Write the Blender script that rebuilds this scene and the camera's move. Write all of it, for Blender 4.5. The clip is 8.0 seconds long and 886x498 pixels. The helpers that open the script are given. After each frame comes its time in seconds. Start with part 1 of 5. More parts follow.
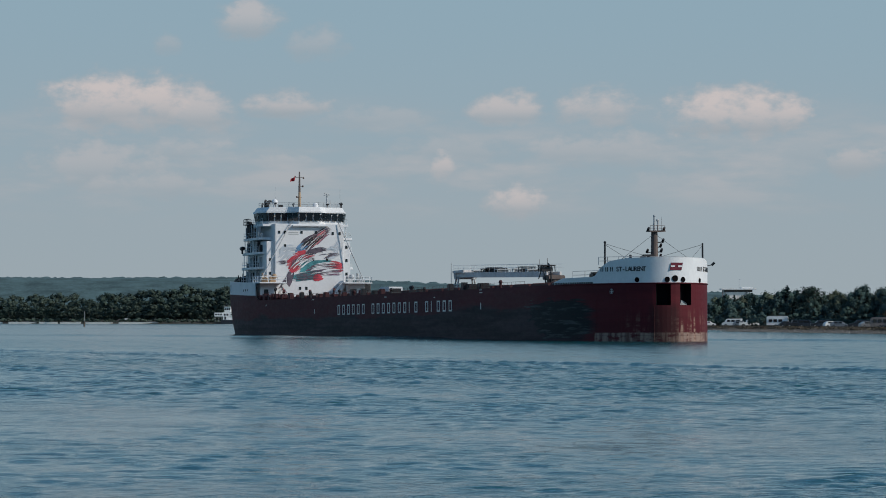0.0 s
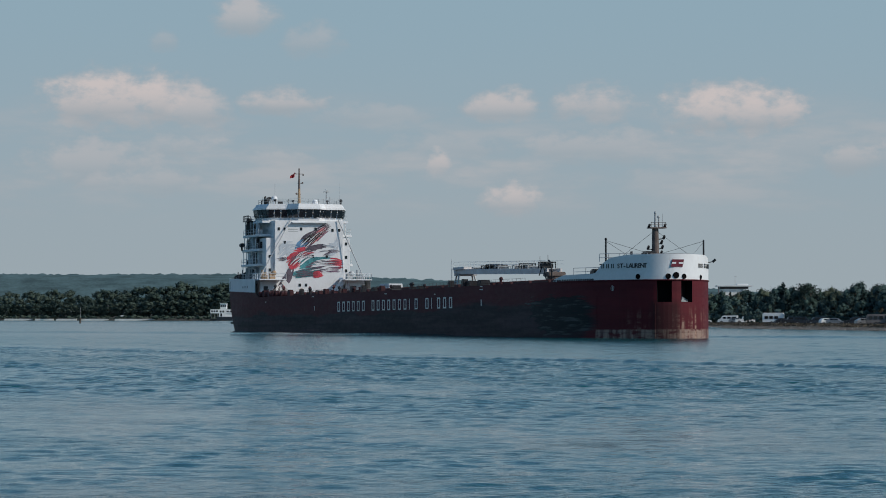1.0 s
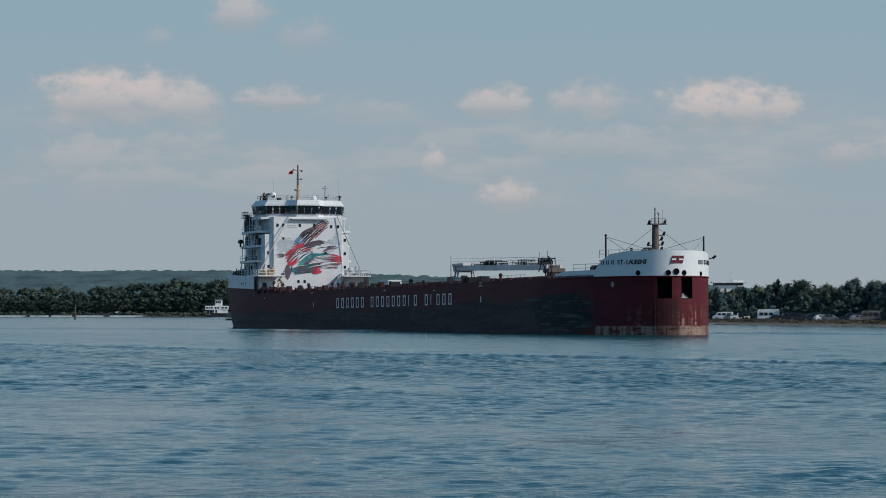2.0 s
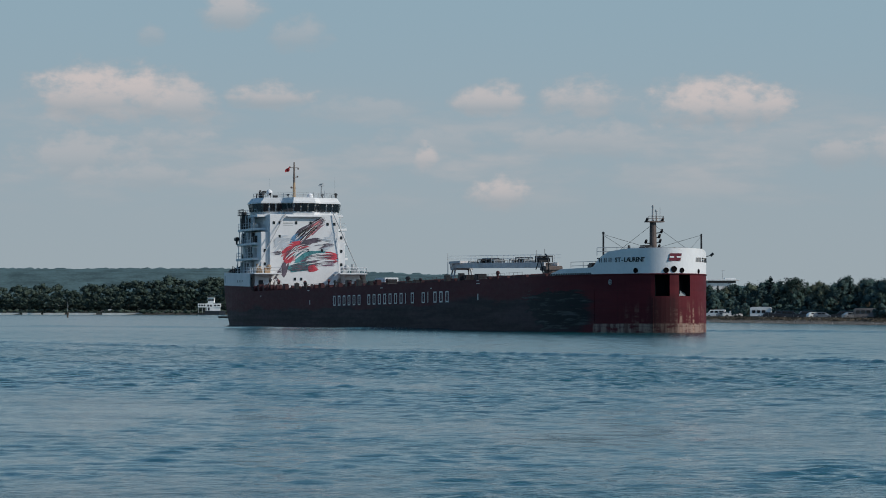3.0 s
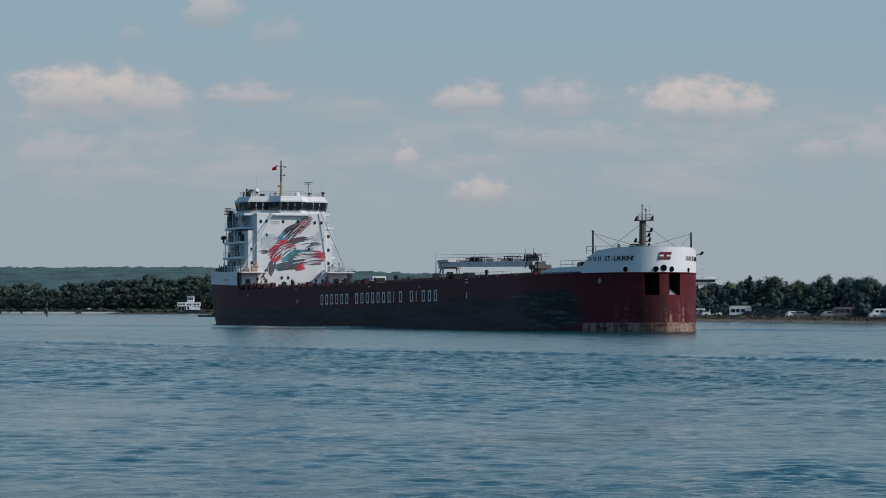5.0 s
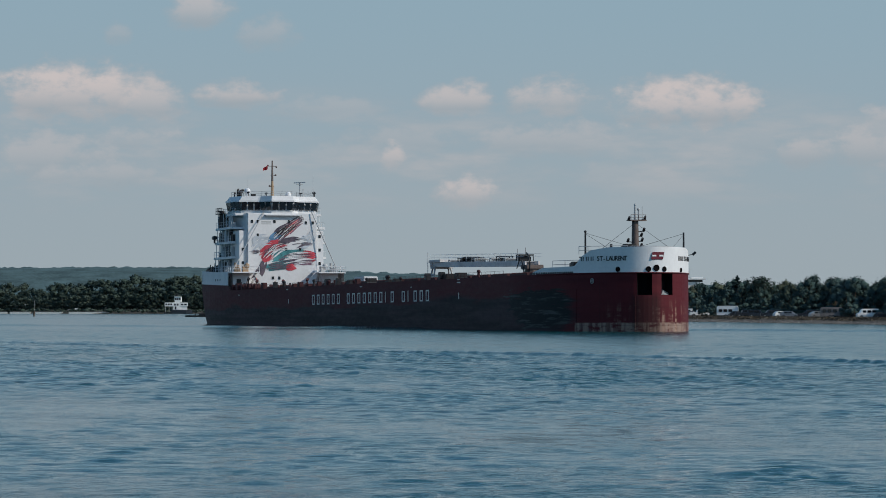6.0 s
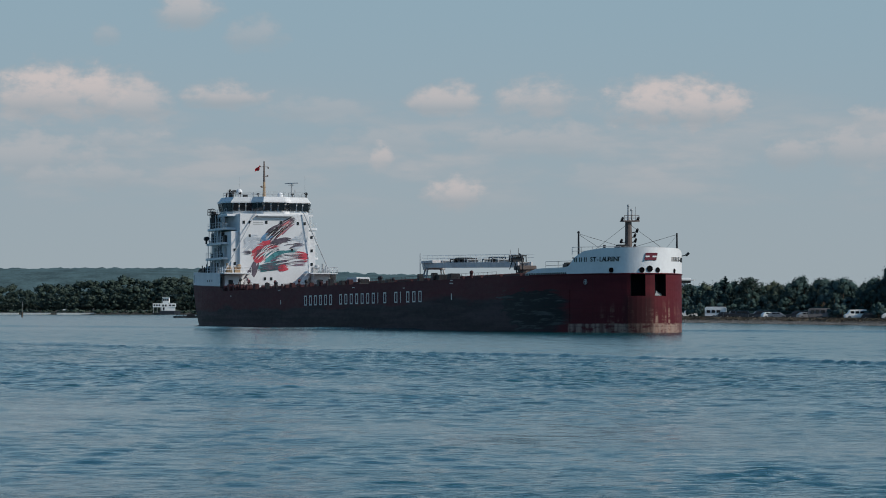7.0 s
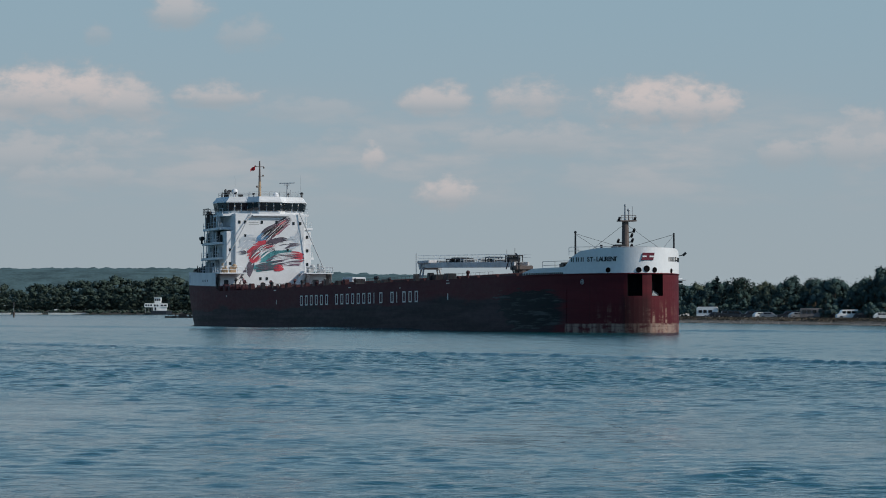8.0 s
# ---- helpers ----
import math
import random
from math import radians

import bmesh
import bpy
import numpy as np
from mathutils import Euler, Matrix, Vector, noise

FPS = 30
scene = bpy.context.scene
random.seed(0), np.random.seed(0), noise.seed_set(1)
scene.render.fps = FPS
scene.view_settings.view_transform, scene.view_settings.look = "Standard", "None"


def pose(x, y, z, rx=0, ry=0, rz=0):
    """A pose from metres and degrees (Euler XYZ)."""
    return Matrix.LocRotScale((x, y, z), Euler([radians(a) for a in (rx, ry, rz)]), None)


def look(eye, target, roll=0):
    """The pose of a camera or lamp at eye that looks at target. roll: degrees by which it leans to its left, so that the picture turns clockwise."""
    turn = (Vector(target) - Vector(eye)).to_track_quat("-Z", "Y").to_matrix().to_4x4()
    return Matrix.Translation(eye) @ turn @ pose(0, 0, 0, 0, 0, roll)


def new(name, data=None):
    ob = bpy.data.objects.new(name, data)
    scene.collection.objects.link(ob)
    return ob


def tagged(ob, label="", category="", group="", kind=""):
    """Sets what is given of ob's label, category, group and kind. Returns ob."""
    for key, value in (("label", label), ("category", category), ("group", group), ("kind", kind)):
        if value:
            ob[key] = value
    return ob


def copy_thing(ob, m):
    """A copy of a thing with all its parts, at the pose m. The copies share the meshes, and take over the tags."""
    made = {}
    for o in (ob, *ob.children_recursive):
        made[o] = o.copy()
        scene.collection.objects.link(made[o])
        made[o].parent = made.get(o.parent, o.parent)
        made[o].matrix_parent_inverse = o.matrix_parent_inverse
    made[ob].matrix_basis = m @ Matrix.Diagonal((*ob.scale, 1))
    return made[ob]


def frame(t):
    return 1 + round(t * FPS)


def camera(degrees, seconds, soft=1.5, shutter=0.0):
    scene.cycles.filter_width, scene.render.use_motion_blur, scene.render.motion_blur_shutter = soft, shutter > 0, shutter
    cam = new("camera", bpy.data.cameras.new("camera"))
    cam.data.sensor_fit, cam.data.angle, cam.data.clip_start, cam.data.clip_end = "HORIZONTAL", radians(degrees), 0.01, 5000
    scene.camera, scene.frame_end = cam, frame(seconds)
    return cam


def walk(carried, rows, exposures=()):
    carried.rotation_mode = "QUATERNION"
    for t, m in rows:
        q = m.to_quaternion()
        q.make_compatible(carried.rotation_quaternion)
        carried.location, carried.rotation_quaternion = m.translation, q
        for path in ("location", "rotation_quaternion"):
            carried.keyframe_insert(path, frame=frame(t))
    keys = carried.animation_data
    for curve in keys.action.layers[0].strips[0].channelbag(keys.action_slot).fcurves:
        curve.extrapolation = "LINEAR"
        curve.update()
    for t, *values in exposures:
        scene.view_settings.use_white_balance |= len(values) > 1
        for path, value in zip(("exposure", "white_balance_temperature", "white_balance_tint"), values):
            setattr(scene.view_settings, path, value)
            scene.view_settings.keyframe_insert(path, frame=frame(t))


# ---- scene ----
cam = camera(15.95, 8.0, soft=0.95)
walk(cam, [
    (0, pose(0, 0, 3.4, 91.2411, 0, 1.2584)),
    (0.5, pose(0, 0, 3.4, 91.2229, 0, 1.2006)),
    (1, pose(0, 0, 3.4, 91.1836, 0, 1.1851)),
    (1.5, pose(0, 0, 3.4, 91.1499, 0, 1.1510)),
    (3, pose(0, 0, 3.4, 91.0767, 0, 0.9608)),
    (3.5, pose(0, 0, 3.4, 91.0714, 0, 0.9005)),
    (4, pose(0, 0, 3.4, 91.0587, 0, 0.8304)),
    (4.5, pose(0, 0, 3.4, 91.0559, 0, 0.7153)),
    (6, pose(0, 0, 3.4, 91.0585, 0, 0.3629)),
    (6.5, pose(0, 0, 3.4, 91.0689, 0, 0.2609)),
    (7, pose(0, 0, 3.4, 91.0742, 0, 0.1487)),
    (7.5, pose(0, 0, 3.4, 91.0795, 0, 0.0469)),
    (8, pose(0, 0, 3.4, 91.0742, 0, 0.0000)),
], exposures=[(0, 0.0, 6500, 10), (8, 0.0, 6500, 10)])

# ---- world, sun ----
SUN_AZ, SUN_EL = 108.0, 36.0   # degrees clockwise from +y, and above the horizon


def nd(nt, kind, **values):
    n = nt.nodes.new(kind)
    for key, v in values.items():
        if key in n.inputs:
            n.inputs[key].default_value = v
    return n


def mth(nt, op, a, b=None, c=None, clamp=False):
    n = nt.nodes.new("ShaderNodeMath")
    n.operation, n.use_clamp = op, clamp
    for i, v in enumerate((a, b, c)):
        if v is None:
            continue
        if isinstance(v, (int, float)):
            n.inputs[i].default_value = v
        else:
            nt.links.new(v, n.inputs[i])
    return n.outputs[0]


def mixc(nt, fac, a, b, blend="MIX"):
    n = nt.nodes.new("ShaderNodeMix")
    n.data_type, n.blend_type = "RGBA", blend
    for i, v in ((0, fac), (6, a), (7, b)):
        if isinstance(v, (int, float)):
            n.inputs[i].default_value = v
        elif isinstance(v, tuple):
            n.inputs[i].default_value = (*v[:3], 1)
        else:
            nt.links.new(v, n.inputs[i])
    return n.outputs[2]


def smooth(nt, v, lo, hi):
    n = nt.nodes.new("ShaderNodeMapRange")
    n.interpolation_type = "SMOOTHSTEP"
    nt.links.new(v, n.inputs[0])
    n.inputs[1].default_value, n.inputs[2].default_value = lo, hi
    return n.outputs[0]


def noise_at(nt, vec, scale, detail=4.0, rough=0.55, stretch=(1, 1, 1), dist=0.0):
    m = nt.nodes.new("ShaderNodeMapping")
    m.inputs["Scale"].default_value = stretch
    nt.links.new(vec, m.inputs[0])
    n = nd(nt, "ShaderNodeTexNoise", Scale=scale, Detail=detail, Roughness=rough, Distortion=dist)
    nt.links.new(m.outputs[0], n.inputs["Vector"])
    return n.outputs["Fac"]


# cumulus on the low sky: degrees right of +y, degrees up, half width, half height, strength
CLOUDS_A = [(-7.05, 3.86, 1.25, 0.42, 1.0), (-5.62, 3.74, 0.55, 0.34, 0.85), (-4.10, 3.86, 0.72, 0.20, 0.85), (-0.09, 3.77, 0.66, 0.24, 0.85),
            (1.50, 3.80, 0.68, 0.32, 0.8), (4.10, 3.66, 1.22, 0.38, 1.0), (-4.72, 5.38, 0.56, 0.28, 0.75),
            (-3.52, 4.98, 0.52, 0.24, 0.5), (-6.26, 4.97, 0.24, 0.16, 0.45)]
CLOUDS_B = [(-7.45, 2.75, 1.20, 0.32, 0.45), (-6.55, 2.42, 0.90, 0.22, 0.40), (-5.90, 3.05, 0.80, 0.20, 0.42), (-1.30, 2.72, 0.26, 0.24, 0.62), (0.12, 2.10, 0.56, 0.26, 0.66),
            (6.20, 2.85, 0.60, 0.26, 0.5), (7.40, 2.90, 0.80, 0.36, 0.5), (7.60, 3.40, 0.40, 0.26, 0.5), (-4.10, 2.85, 0.60, 0.14, 0.4),
            (1.60, 3.05, 1.50, 0.26, 0.42), (-1.00, 3.05, 1.00, 0.22, 0.34), (-2.40, 3.62, 1.00, 0.18, 0.34), (-2.20, 2.75, 0.70, 0.20, 0.3), (2.60, 2.40, 0.45, 0.22, 0.28), (5.30, 3.00, 0.6, 0.3, 0.3)]


def build_world():
    w = bpy.data.worlds.new("sky")
    scene.world = w
    w.use_nodes = True
    nt = w.node_tree
    nt.nodes.clear()
    sky = nt.nodes.new("ShaderNodeTexSky")
    sky.sky_type, sky.sun_disc = "NISHITA", False
    sky.sun_elevation, sky.sun_rotation = radians(SUN_EL), radians(SUN_AZ)
    sky.air_density, sky.dust_density, sky.ozone_density = 1.0, 0.6, 2.0
    co = nt.nodes.new("ShaderNodeTexCoord").outputs["Generated"]
    sep = nt.nodes.new("ShaderNodeSeparateXYZ")
    nt.links.new(co, sep.inputs[0])
    az = mth(nt, "MULTIPLY", mth(nt, "ARCTAN2", sep.outputs[0], sep.outputs[1]), 57.2958)
    el = mth(nt, "MULTIPLY", mth(nt, "ARCSINE", sep.outputs[2]), 57.2958)
    comb = nt.nodes.new("ShaderNodeCombineXYZ")
    nt.links.new(az, comb.inputs[0])
    nt.links.new(el, comb.inputs[1])
    puff = noise_at(nt, comb.outputs[0], 1.1, 6.0, 0.55, (1.0, 1.7, 1))
    puff2 = noise_at(nt, comb.outputs[0], 2.6, 5.0, 0.6, (1.0, 1.6, 1))
    wisp = noise_at(nt, comb.outputs[0], 0.55, 6.0, 0.55, (0.7, 2.6, 1))
    total, high = None, None
    for a, e, ra, re, s in CLOUDS_A + [(p, q, r, t, min(1, 1.35 * k)) for p, q, r, t, k in CLOUDS_B]:
        u = mth(nt, "DIVIDE", mth(nt, "SUBTRACT", az, a), ra * 1.18)
        v = mth(nt, "DIVIDE", mth(nt, "SUBTRACT", el, e - 0.04), re * 1.55)
        low = mth(nt, "MULTIPLY", mth(nt, "MINIMUM", v, 0.0), 1.25)
        v = mth(nt, "ADD", mth(nt, "MAXIMUM", v, 0.0), low)
        r2 = mth(nt, "ADD", mth(nt, "MULTIPLY", u, u), mth(nt, "MULTIPLY", v, v))
        d = mth(nt, "ADD", mth(nt, "SUBTRACT", 1.0, r2), mth(nt, "MULTIPLY", mth(nt, "SUBTRACT", puff, 0.5), 2.3))
        d = mth(nt, "ADD", d, mth(nt, "MULTIPLY", mth(nt, "SUBTRACT", puff2, 0.5), 2.0))
        m = mth(nt, "MULTIPLY", smooth(nt, d, -0.45, 1.0), s)
        t = mth(nt, "MULTIPLY", m, smooth(nt, v, -0.7, 0.5))
        total = m if total is None else mth(nt, "MAXIMUM", total, m)
        high = t if high is None else mth(nt, "MAXIMUM", high, t)
    # thin broken cloud over the rest of the sky
    band = mth(nt, "MULTIPLY", smooth(nt, el, 1.2, 2.6), mth(nt, "SUBTRACT", 1.0, smooth(nt, el, 3.0, 4.4)))
    veil = mth(nt, "MULTIPLY", mth(nt, "MULTIPLY", smooth(nt, wisp, 0.36, 0.66), band), 0.55)
    cover = mth(nt, "MAXIMUM", mth(nt, "MULTIPLY", total, 0.88), veil)
    cloud = mixc(nt, mth(nt, "MAXIMUM", high, mth(nt, "MULTIPLY", veil, 0.9)), CLOUD_LOW, CLOUD_HIGH)
    low = mixc(nt, smooth(nt, el, 0.0, 6.5), HAZE, LOW_SKY)
    high_sky = mixc(nt, 1.0, sky.outputs[0], (0.95, 1.36, 1.46), "MULTIPLY")
    base = mixc(nt, smooth(nt, el, 5.5, 16.0), low, high_sky)
    out = mixc(nt, cover, base, cloud)
    bg = nd(nt, "ShaderNodeBackground", Strength=0.075)
    nt.links.new(out, bg.inputs[0])
    o = nt.nodes.new("ShaderNodeOutputWorld")
    nt.links.new(bg.outputs[0], o.inputs[0])


HAZE, LOW_SKY = (4.35, 5.15, 5.65), (3.55, 5.15, 6.2)      # hazy air over the river
CLOUD_LOW, CLOUD_HIGH = (4.5, 5.0, 5.45), (8.0, 7.1, 6.9)
build_world()
sun_data = bpy.data.lights.new("sun", "SUN")
sun_data.energy, sun_data.angle, sun_data.color = 2.9, radians(0.53), (1.0, 0.93, 0.84)
sun = new("sun", sun_data)
sa, se = radians(SUN_AZ), radians(SUN_EL)
sun.matrix_world = look((300 * math.sin(sa), 300 * math.cos(sa), 300), (0, 0, 300 - 300 * math.tan(se)))

# ---- materials ----


def material(name, color, rough=0.6, metal=0.0, var=0.25, scale=1.0, bump=0.0, tint=None, spec=0.4, island=0.0):
    """Painted, wooden, earthy and other plain surfaces with grain and stains at two scales."""
    m = bpy.data.materials.new(name)
    m.use_nodes = True
    nt = m.node_tree
    b = nt.nodes["Principled BSDF"]
    b.inputs["Roughness"].default_value, b.inputs["Metallic"].default_value = rough, metal
    b.inputs["Specular IOR Level"].default_value = spec
    co = nt.nodes.new("ShaderNodeTexCoord").outputs["Object"]
    big = noise_at(nt, co, 0.35 * scale, 4)
    fine = noise_at(nt, co, 3.0 * scale, 4, 0.6)
    v = mth(nt, "ADD", mth(nt, "MULTIPLY", big, 0.6), mth(nt, "MULTIPLY", fine, 0.4))
    dark = tuple(c * (1 - var) for c in color)
    light = tint if tint else tuple(min(1, c * (1 + var)) for c in color)
    col = mixc(nt, smooth(nt, v, 0.3, 0.7), dark, light)
    if island:
        info = nt.nodes.new("ShaderNodeObjectInfo").outputs["Random"]
        geo = nt.nodes.new("ShaderNodeNewGeometry").outputs["Random Per Island"]
        k = mth(nt, "ADD", mth(nt, "MULTIPLY", info, 0.6), mth(nt, "MULTIPLY", geo, 0.4))
        k = mth(nt, "ADD", mth(nt, "MULTIPLY", k, 2 * island), 1 - island)
        hs = nt.nodes.new("ShaderNodeHueSaturation")
        nt.links.new(k, hs.inputs["Value"])
        nt.links.new(mth(nt, "ADD", mth(nt, "MULTIPLY", info, 0.05), 0.475), hs.inputs["Hue"])
        nt.links.new(col, hs.inputs["Color"])
        col = hs.outputs[0]
    nt.links.new(col, b.inputs["Base Color"])
    nt.links.new(mth(nt, "ADD", mth(nt, "MULTIPLY", fine, 0.25), rough - 0.12, clamp=True), b.inputs["Roughness"])
    if bump:
        bn = nd(nt, "ShaderNodeBump", Strength=0.6, Distance=bump)
        nt.links.new(fine, bn.inputs["Height"])
        nt.links.new(bn.outputs[0], b.inputs["Normal"])
    return m

# ---- helpers for meshes ----


def part(name, bm, mat, parent=None, label=""):
    me = bpy.data.meshes.new(name)
    bm.to_mesh(me)
    bm.free()
    me.materials.append(mat)
    ob = new(name, me)
    if parent:
        ob.parent = parent
    if label:
        ob["label"] = label
    return ob


def box(bm, x0, x1, y0, y1, z0, z1, bevel=0.0, m=None):
    r = bmesh.ops.create_cube(bm, size=1.0)
    t = Matrix.Translation(((x0 + x1) / 2, (y0 + y1) / 2, (z0 + z1) / 2)) @ Matrix.Diagonal((abs(x1 - x0), abs(y1 - y0), abs(z1 - z0), 1))
    bmesh.ops.transform(bm, matrix=(m @ t) if m else t, verts=r["verts"])
    if bevel:
        edges = list({e for v in r["verts"] for e in v.link_edges})
        bmesh.ops.bevel(bm, geom=edges, offset=bevel, segments=2, affect="EDGES")
    return bm


def tube(bm, a, b, r0, r1=None, n=8):
    """A round bar from a to b, tapering from r0 to r1."""
    a, b = Vector(a), Vector(b)
    d = b - a
    m = Matrix.Translation((a + b) / 2) @ d.to_track_quat("Z", "Y").to_matrix().to_4x4()
    bmesh.ops.create_cone(bm, cap_ends=True, segments=n, radius1=r0, radius2=r0 if r1 is None else r1, depth=d.length, matrix=m)
    return bm


def ball(bm, c, r, sz=1.0, n=2):
    bmesh.ops.create_icosphere(bm, subdivisions=n, radius=r, matrix=Matrix.Translation(c) @ Matrix.Diagonal((1, 1, sz, 1)))
    return bm


def prism(bm, pts, z0, z1, grow=0.0):
    """An upright prism over the outline pts; its top is grown outwards by the factor grow."""
    c = Vector((sum(p[0] for p in pts) / len(pts), sum(p[1] for p in pts) / len(pts)))
    lo = [bm.verts.new((x, y, z0)) for x, y in pts]
    hi = [bm.verts.new((c.x + (x - c.x) * (1 + grow), c.y + (y - c.y) * (1 + grow), z1)) for x, y in pts]
    n = len(pts)
    bm.faces.new(lo[::-1])
    bm.faces.new(hi)
    for i in range(n):
        bm.faces.new((lo[i], lo[(i + 1) % n], hi[(i + 1) % n], hi[i]))
    return bm


def BM():
    return bmesh.new()


# ---- water ----


def water_material():
    m = bpy.data.materials.new("river_water")
    m.use_nodes = True
    nt = m.node_tree
    b = nt.nodes["Principled BSDF"]
    b.inputs["IOR"].default_value = 1.333
    co = nt.nodes.new("ShaderNodeTexCoord").outputs["Object"]
    sep = nt.nodes.new("ShaderNodeSeparateXYZ")
    nt.links.new(co, sep.inputs[0])
    patch = noise_at(nt, co, 0.03, 3, 0.5, (0.5, 1.0, 1))
    streak = noise_at(nt, co, 0.16, 4, 0.6, (0.35, 1.0, 1), 0.4)
    ripple = noise_at(nt, co, 2.2, 4, 0.6, (0.55, 1.0, 1), 0.3)
    fine = noise_at(nt, co, 6.0, 3, 0.6, (0.55, 1.0, 1))
    # churned water on the near side of the old wake, smooth water beyond it
    d = mth(nt, "SUBTRACT", mth(nt, "ADD", sep.outputs[1], mth(nt, "MULTIPLY", sep.outputs[0], 1.6)), 234.0)
    d = mth(nt, "ADD", d, mth(nt, "MULTIPLY", mth(nt, "SUBTRACT", patch, 0.5), 50.0))
    stir = mth(nt, "MULTIPLY", smooth(nt, d, 12.0, -6.0), smooth(nt, d, -120.0, -45.0))
    calm = smooth(nt, d, 0.0, 40.0)
    rough = mth(nt, "ADD", mth(nt, "MULTIPLY", smooth(nt, patch, 0.40, 0.64), 0.45), mth(nt, "MULTIPLY", smooth(nt, streak, 0.42, 0.64), 0.5))
    rough = mth(nt, "ADD", rough, mth(nt, "MULTIPLY", stir, 0.9))
    amount = mth(nt, "MULTIPLY", mth(nt, "ADD", 0.28, mth(nt, "MULTIPLY", rough, WAVE)), mth(nt, "SUBTRACT", 1.0, mth(nt, "MULTIPLY", calm, 0.72)))
    h = mth(nt, "ADD", mth(nt, "MULTIPLY", ripple, 0.12), mth(nt, "MULTIPLY", fine, 0.055))
    h = mth(nt, "MULTIPLY", h, amount)
    bn = nd(nt, "ShaderNodeBump", Strength=1.0, Distance=1.0)
    nt.links.new(h, bn.inputs["Height"])
    nt.links.new(bn.outputs[0], b.inputs["Normal"])
    deep = noise_at(nt, co, 0.05, 3)
    nt.links.new(mixc(nt, deep, (0.002, 0.048, 0.055), (0.003, 0.068, 0.076)), b.inputs["Base Color"])
    # ripples too small for the waves' shape blur the reflection, most on the open reach
    nt.links.new(mth(nt, "ADD", 0.07, mth(nt, "MULTIPLY", calm, 0.09)), b.inputs["Roughness"])
    return m


WAVE, WAVE_SLOPE = 0.46, 0.0275


def build_water():
    """One sheet to the horizon: long low waves near by, flat far off; steps grow with the distance."""
    def steps(lo, hi, first, grow, top):
        v, d = [lo], first
        while v[-1] < hi:
            v.append(v[-1] + d)
            d = min(d * grow, top)
        return v
    fan = np.tan(np.radians(np.linspace(-9.6, 9.6, 330)))
    near_rows = steps(40, 130, 0.17, 1.0012, 0.24)
    mid_rows = steps(near_rows[-1] + 0.24, 470, 0.24, 1.0013, 0.52)
    ys = np.array([-600, -300, -100, -20, 10, 35] + near_rows + mid_rows + steps(mid_rows[-1] + 0.6, 900, 0.6, 1.02, 3.0) + steps(903, 4900, 3, 1.06, 300))
    X = np.maximum(ys, 35)[:, None] * fan[None, :]
    wide = np.array([1000, 2000, 3500, 4900])[None, :] * np.ones((len(ys), 1))
    X = np.concatenate([-wide[:, ::-1], X, wide], 1)
    Y = np.repeat(ys[:, None], X.shape[1], 1)
    rng = np.random.default_rng(4)
    dy, dx = np.gradient(ys)[:, None], np.gradient(X, axis=1)

    def drift(sx, sy, n=5):
        """Slow, uneven swell of the waves' strength, about -1 to 1; sx, sy: its size in metres."""
        v = 0
        for _ in range(n):
            v = v + np.sin(X * 6.28 / sx * rng.uniform(0.5, 1.6) + Y * 6.28 / sy * rng.uniform(-1.4, 1.4) + rng.uniform(0, 6.28))
        return v / n ** 0.5
    groups = [np.clip(0.75 + 0.65 * drift(8, 12), 0.12, 1.9) for _ in range(4)]
    Z = np.zeros_like(X)
    for i in range(52):
        lam = 0.52 * 1.025 ** i * rng.uniform(0.94, 1.06)
        ang = rng.normal(1.45, 0.55)
        k = 2 * math.pi / lam
        kx, ky = k * math.cos(ang), k * math.sin(ang)
        fade = np.clip((2.6 - np.maximum(np.abs(kx) * dx, np.abs(ky) * dy)) / 0.9, 0, 1)
        Z += fade * groups[i % 4] * WAVE_SLOPE * lam / 6.283 * np.sin(kx * X + ky * Y + rng.uniform(0, 6.28))
    # gusts: patches of livelier water, and the churned water inside the old wake
    gust = np.clip(0.85 + 0.30 * drift(40, 60) + 0.22 * drift(110, 130), 0.3, 1.8)
    away = Y + 1.6 * X - 234 + 10 * np.sin(X * 0.12) + 6 * np.sin(X * 0.31 + Y * 0.05)
    gust += 0.65 * np.clip((8 - away) / 14, 0, 1) * np.clip((away + 110) / 70, 0, 1)
    Z *= gust * np.where(away > 8, np.clip(1 - (away - 8) / 40, 0.42, 1), 1)
    # longer, lower waves run over the whole reach
    for i in range(16):
        lam = 1.7 * 1.06 ** i * rng.uniform(0.94, 1.06)
        ang = rng.normal(1.40, 0.45)
        kx, ky = 6.283 / lam * math.cos(ang), 6.283 / lam * math.sin(ang)
        fade = np.clip((2.6 - np.maximum(np.abs(kx) * dx, np.abs(ky) * dy)) / 0.9, 0, 1)
        Z += fade * np.clip((Y - 40) / 160, 0.2, 1) * groups[(i + 1) % 4] * 0.012 * lam / 6.283 * np.sin(kx * X + ky * Y + rng.uniform(0, 6.28))
    # the old wake of a passing boat: three low ridges that cross the channel
    for off, amp, wid in ((0, 0.20, 0.8), (-9, 0.08, 1.2), (265, 0.36, 3.2), (600, 0.34, 6.0)):
        line = 234 + off - (1.6 if off < 100 else 1.0) * X + 3.0 * np.sin(X * 0.09 + off) + 1.2 * np.sin(X * 0.23) + 0.6 * np.sin(X * 0.9)
        Z += amp * np.exp(-((Y - line) / wid) ** 2) * (0.85 + 0.15 * np.sin(X * 0.31 + off))
    near = (np.clip((Y - 20) / 25, 0, 1)) * (np.abs(X) < 260)
    Z = Z * near
    ny, nx = X.shape
    verts = np.stack([X, Y, Z], -1).reshape(-1, 3)
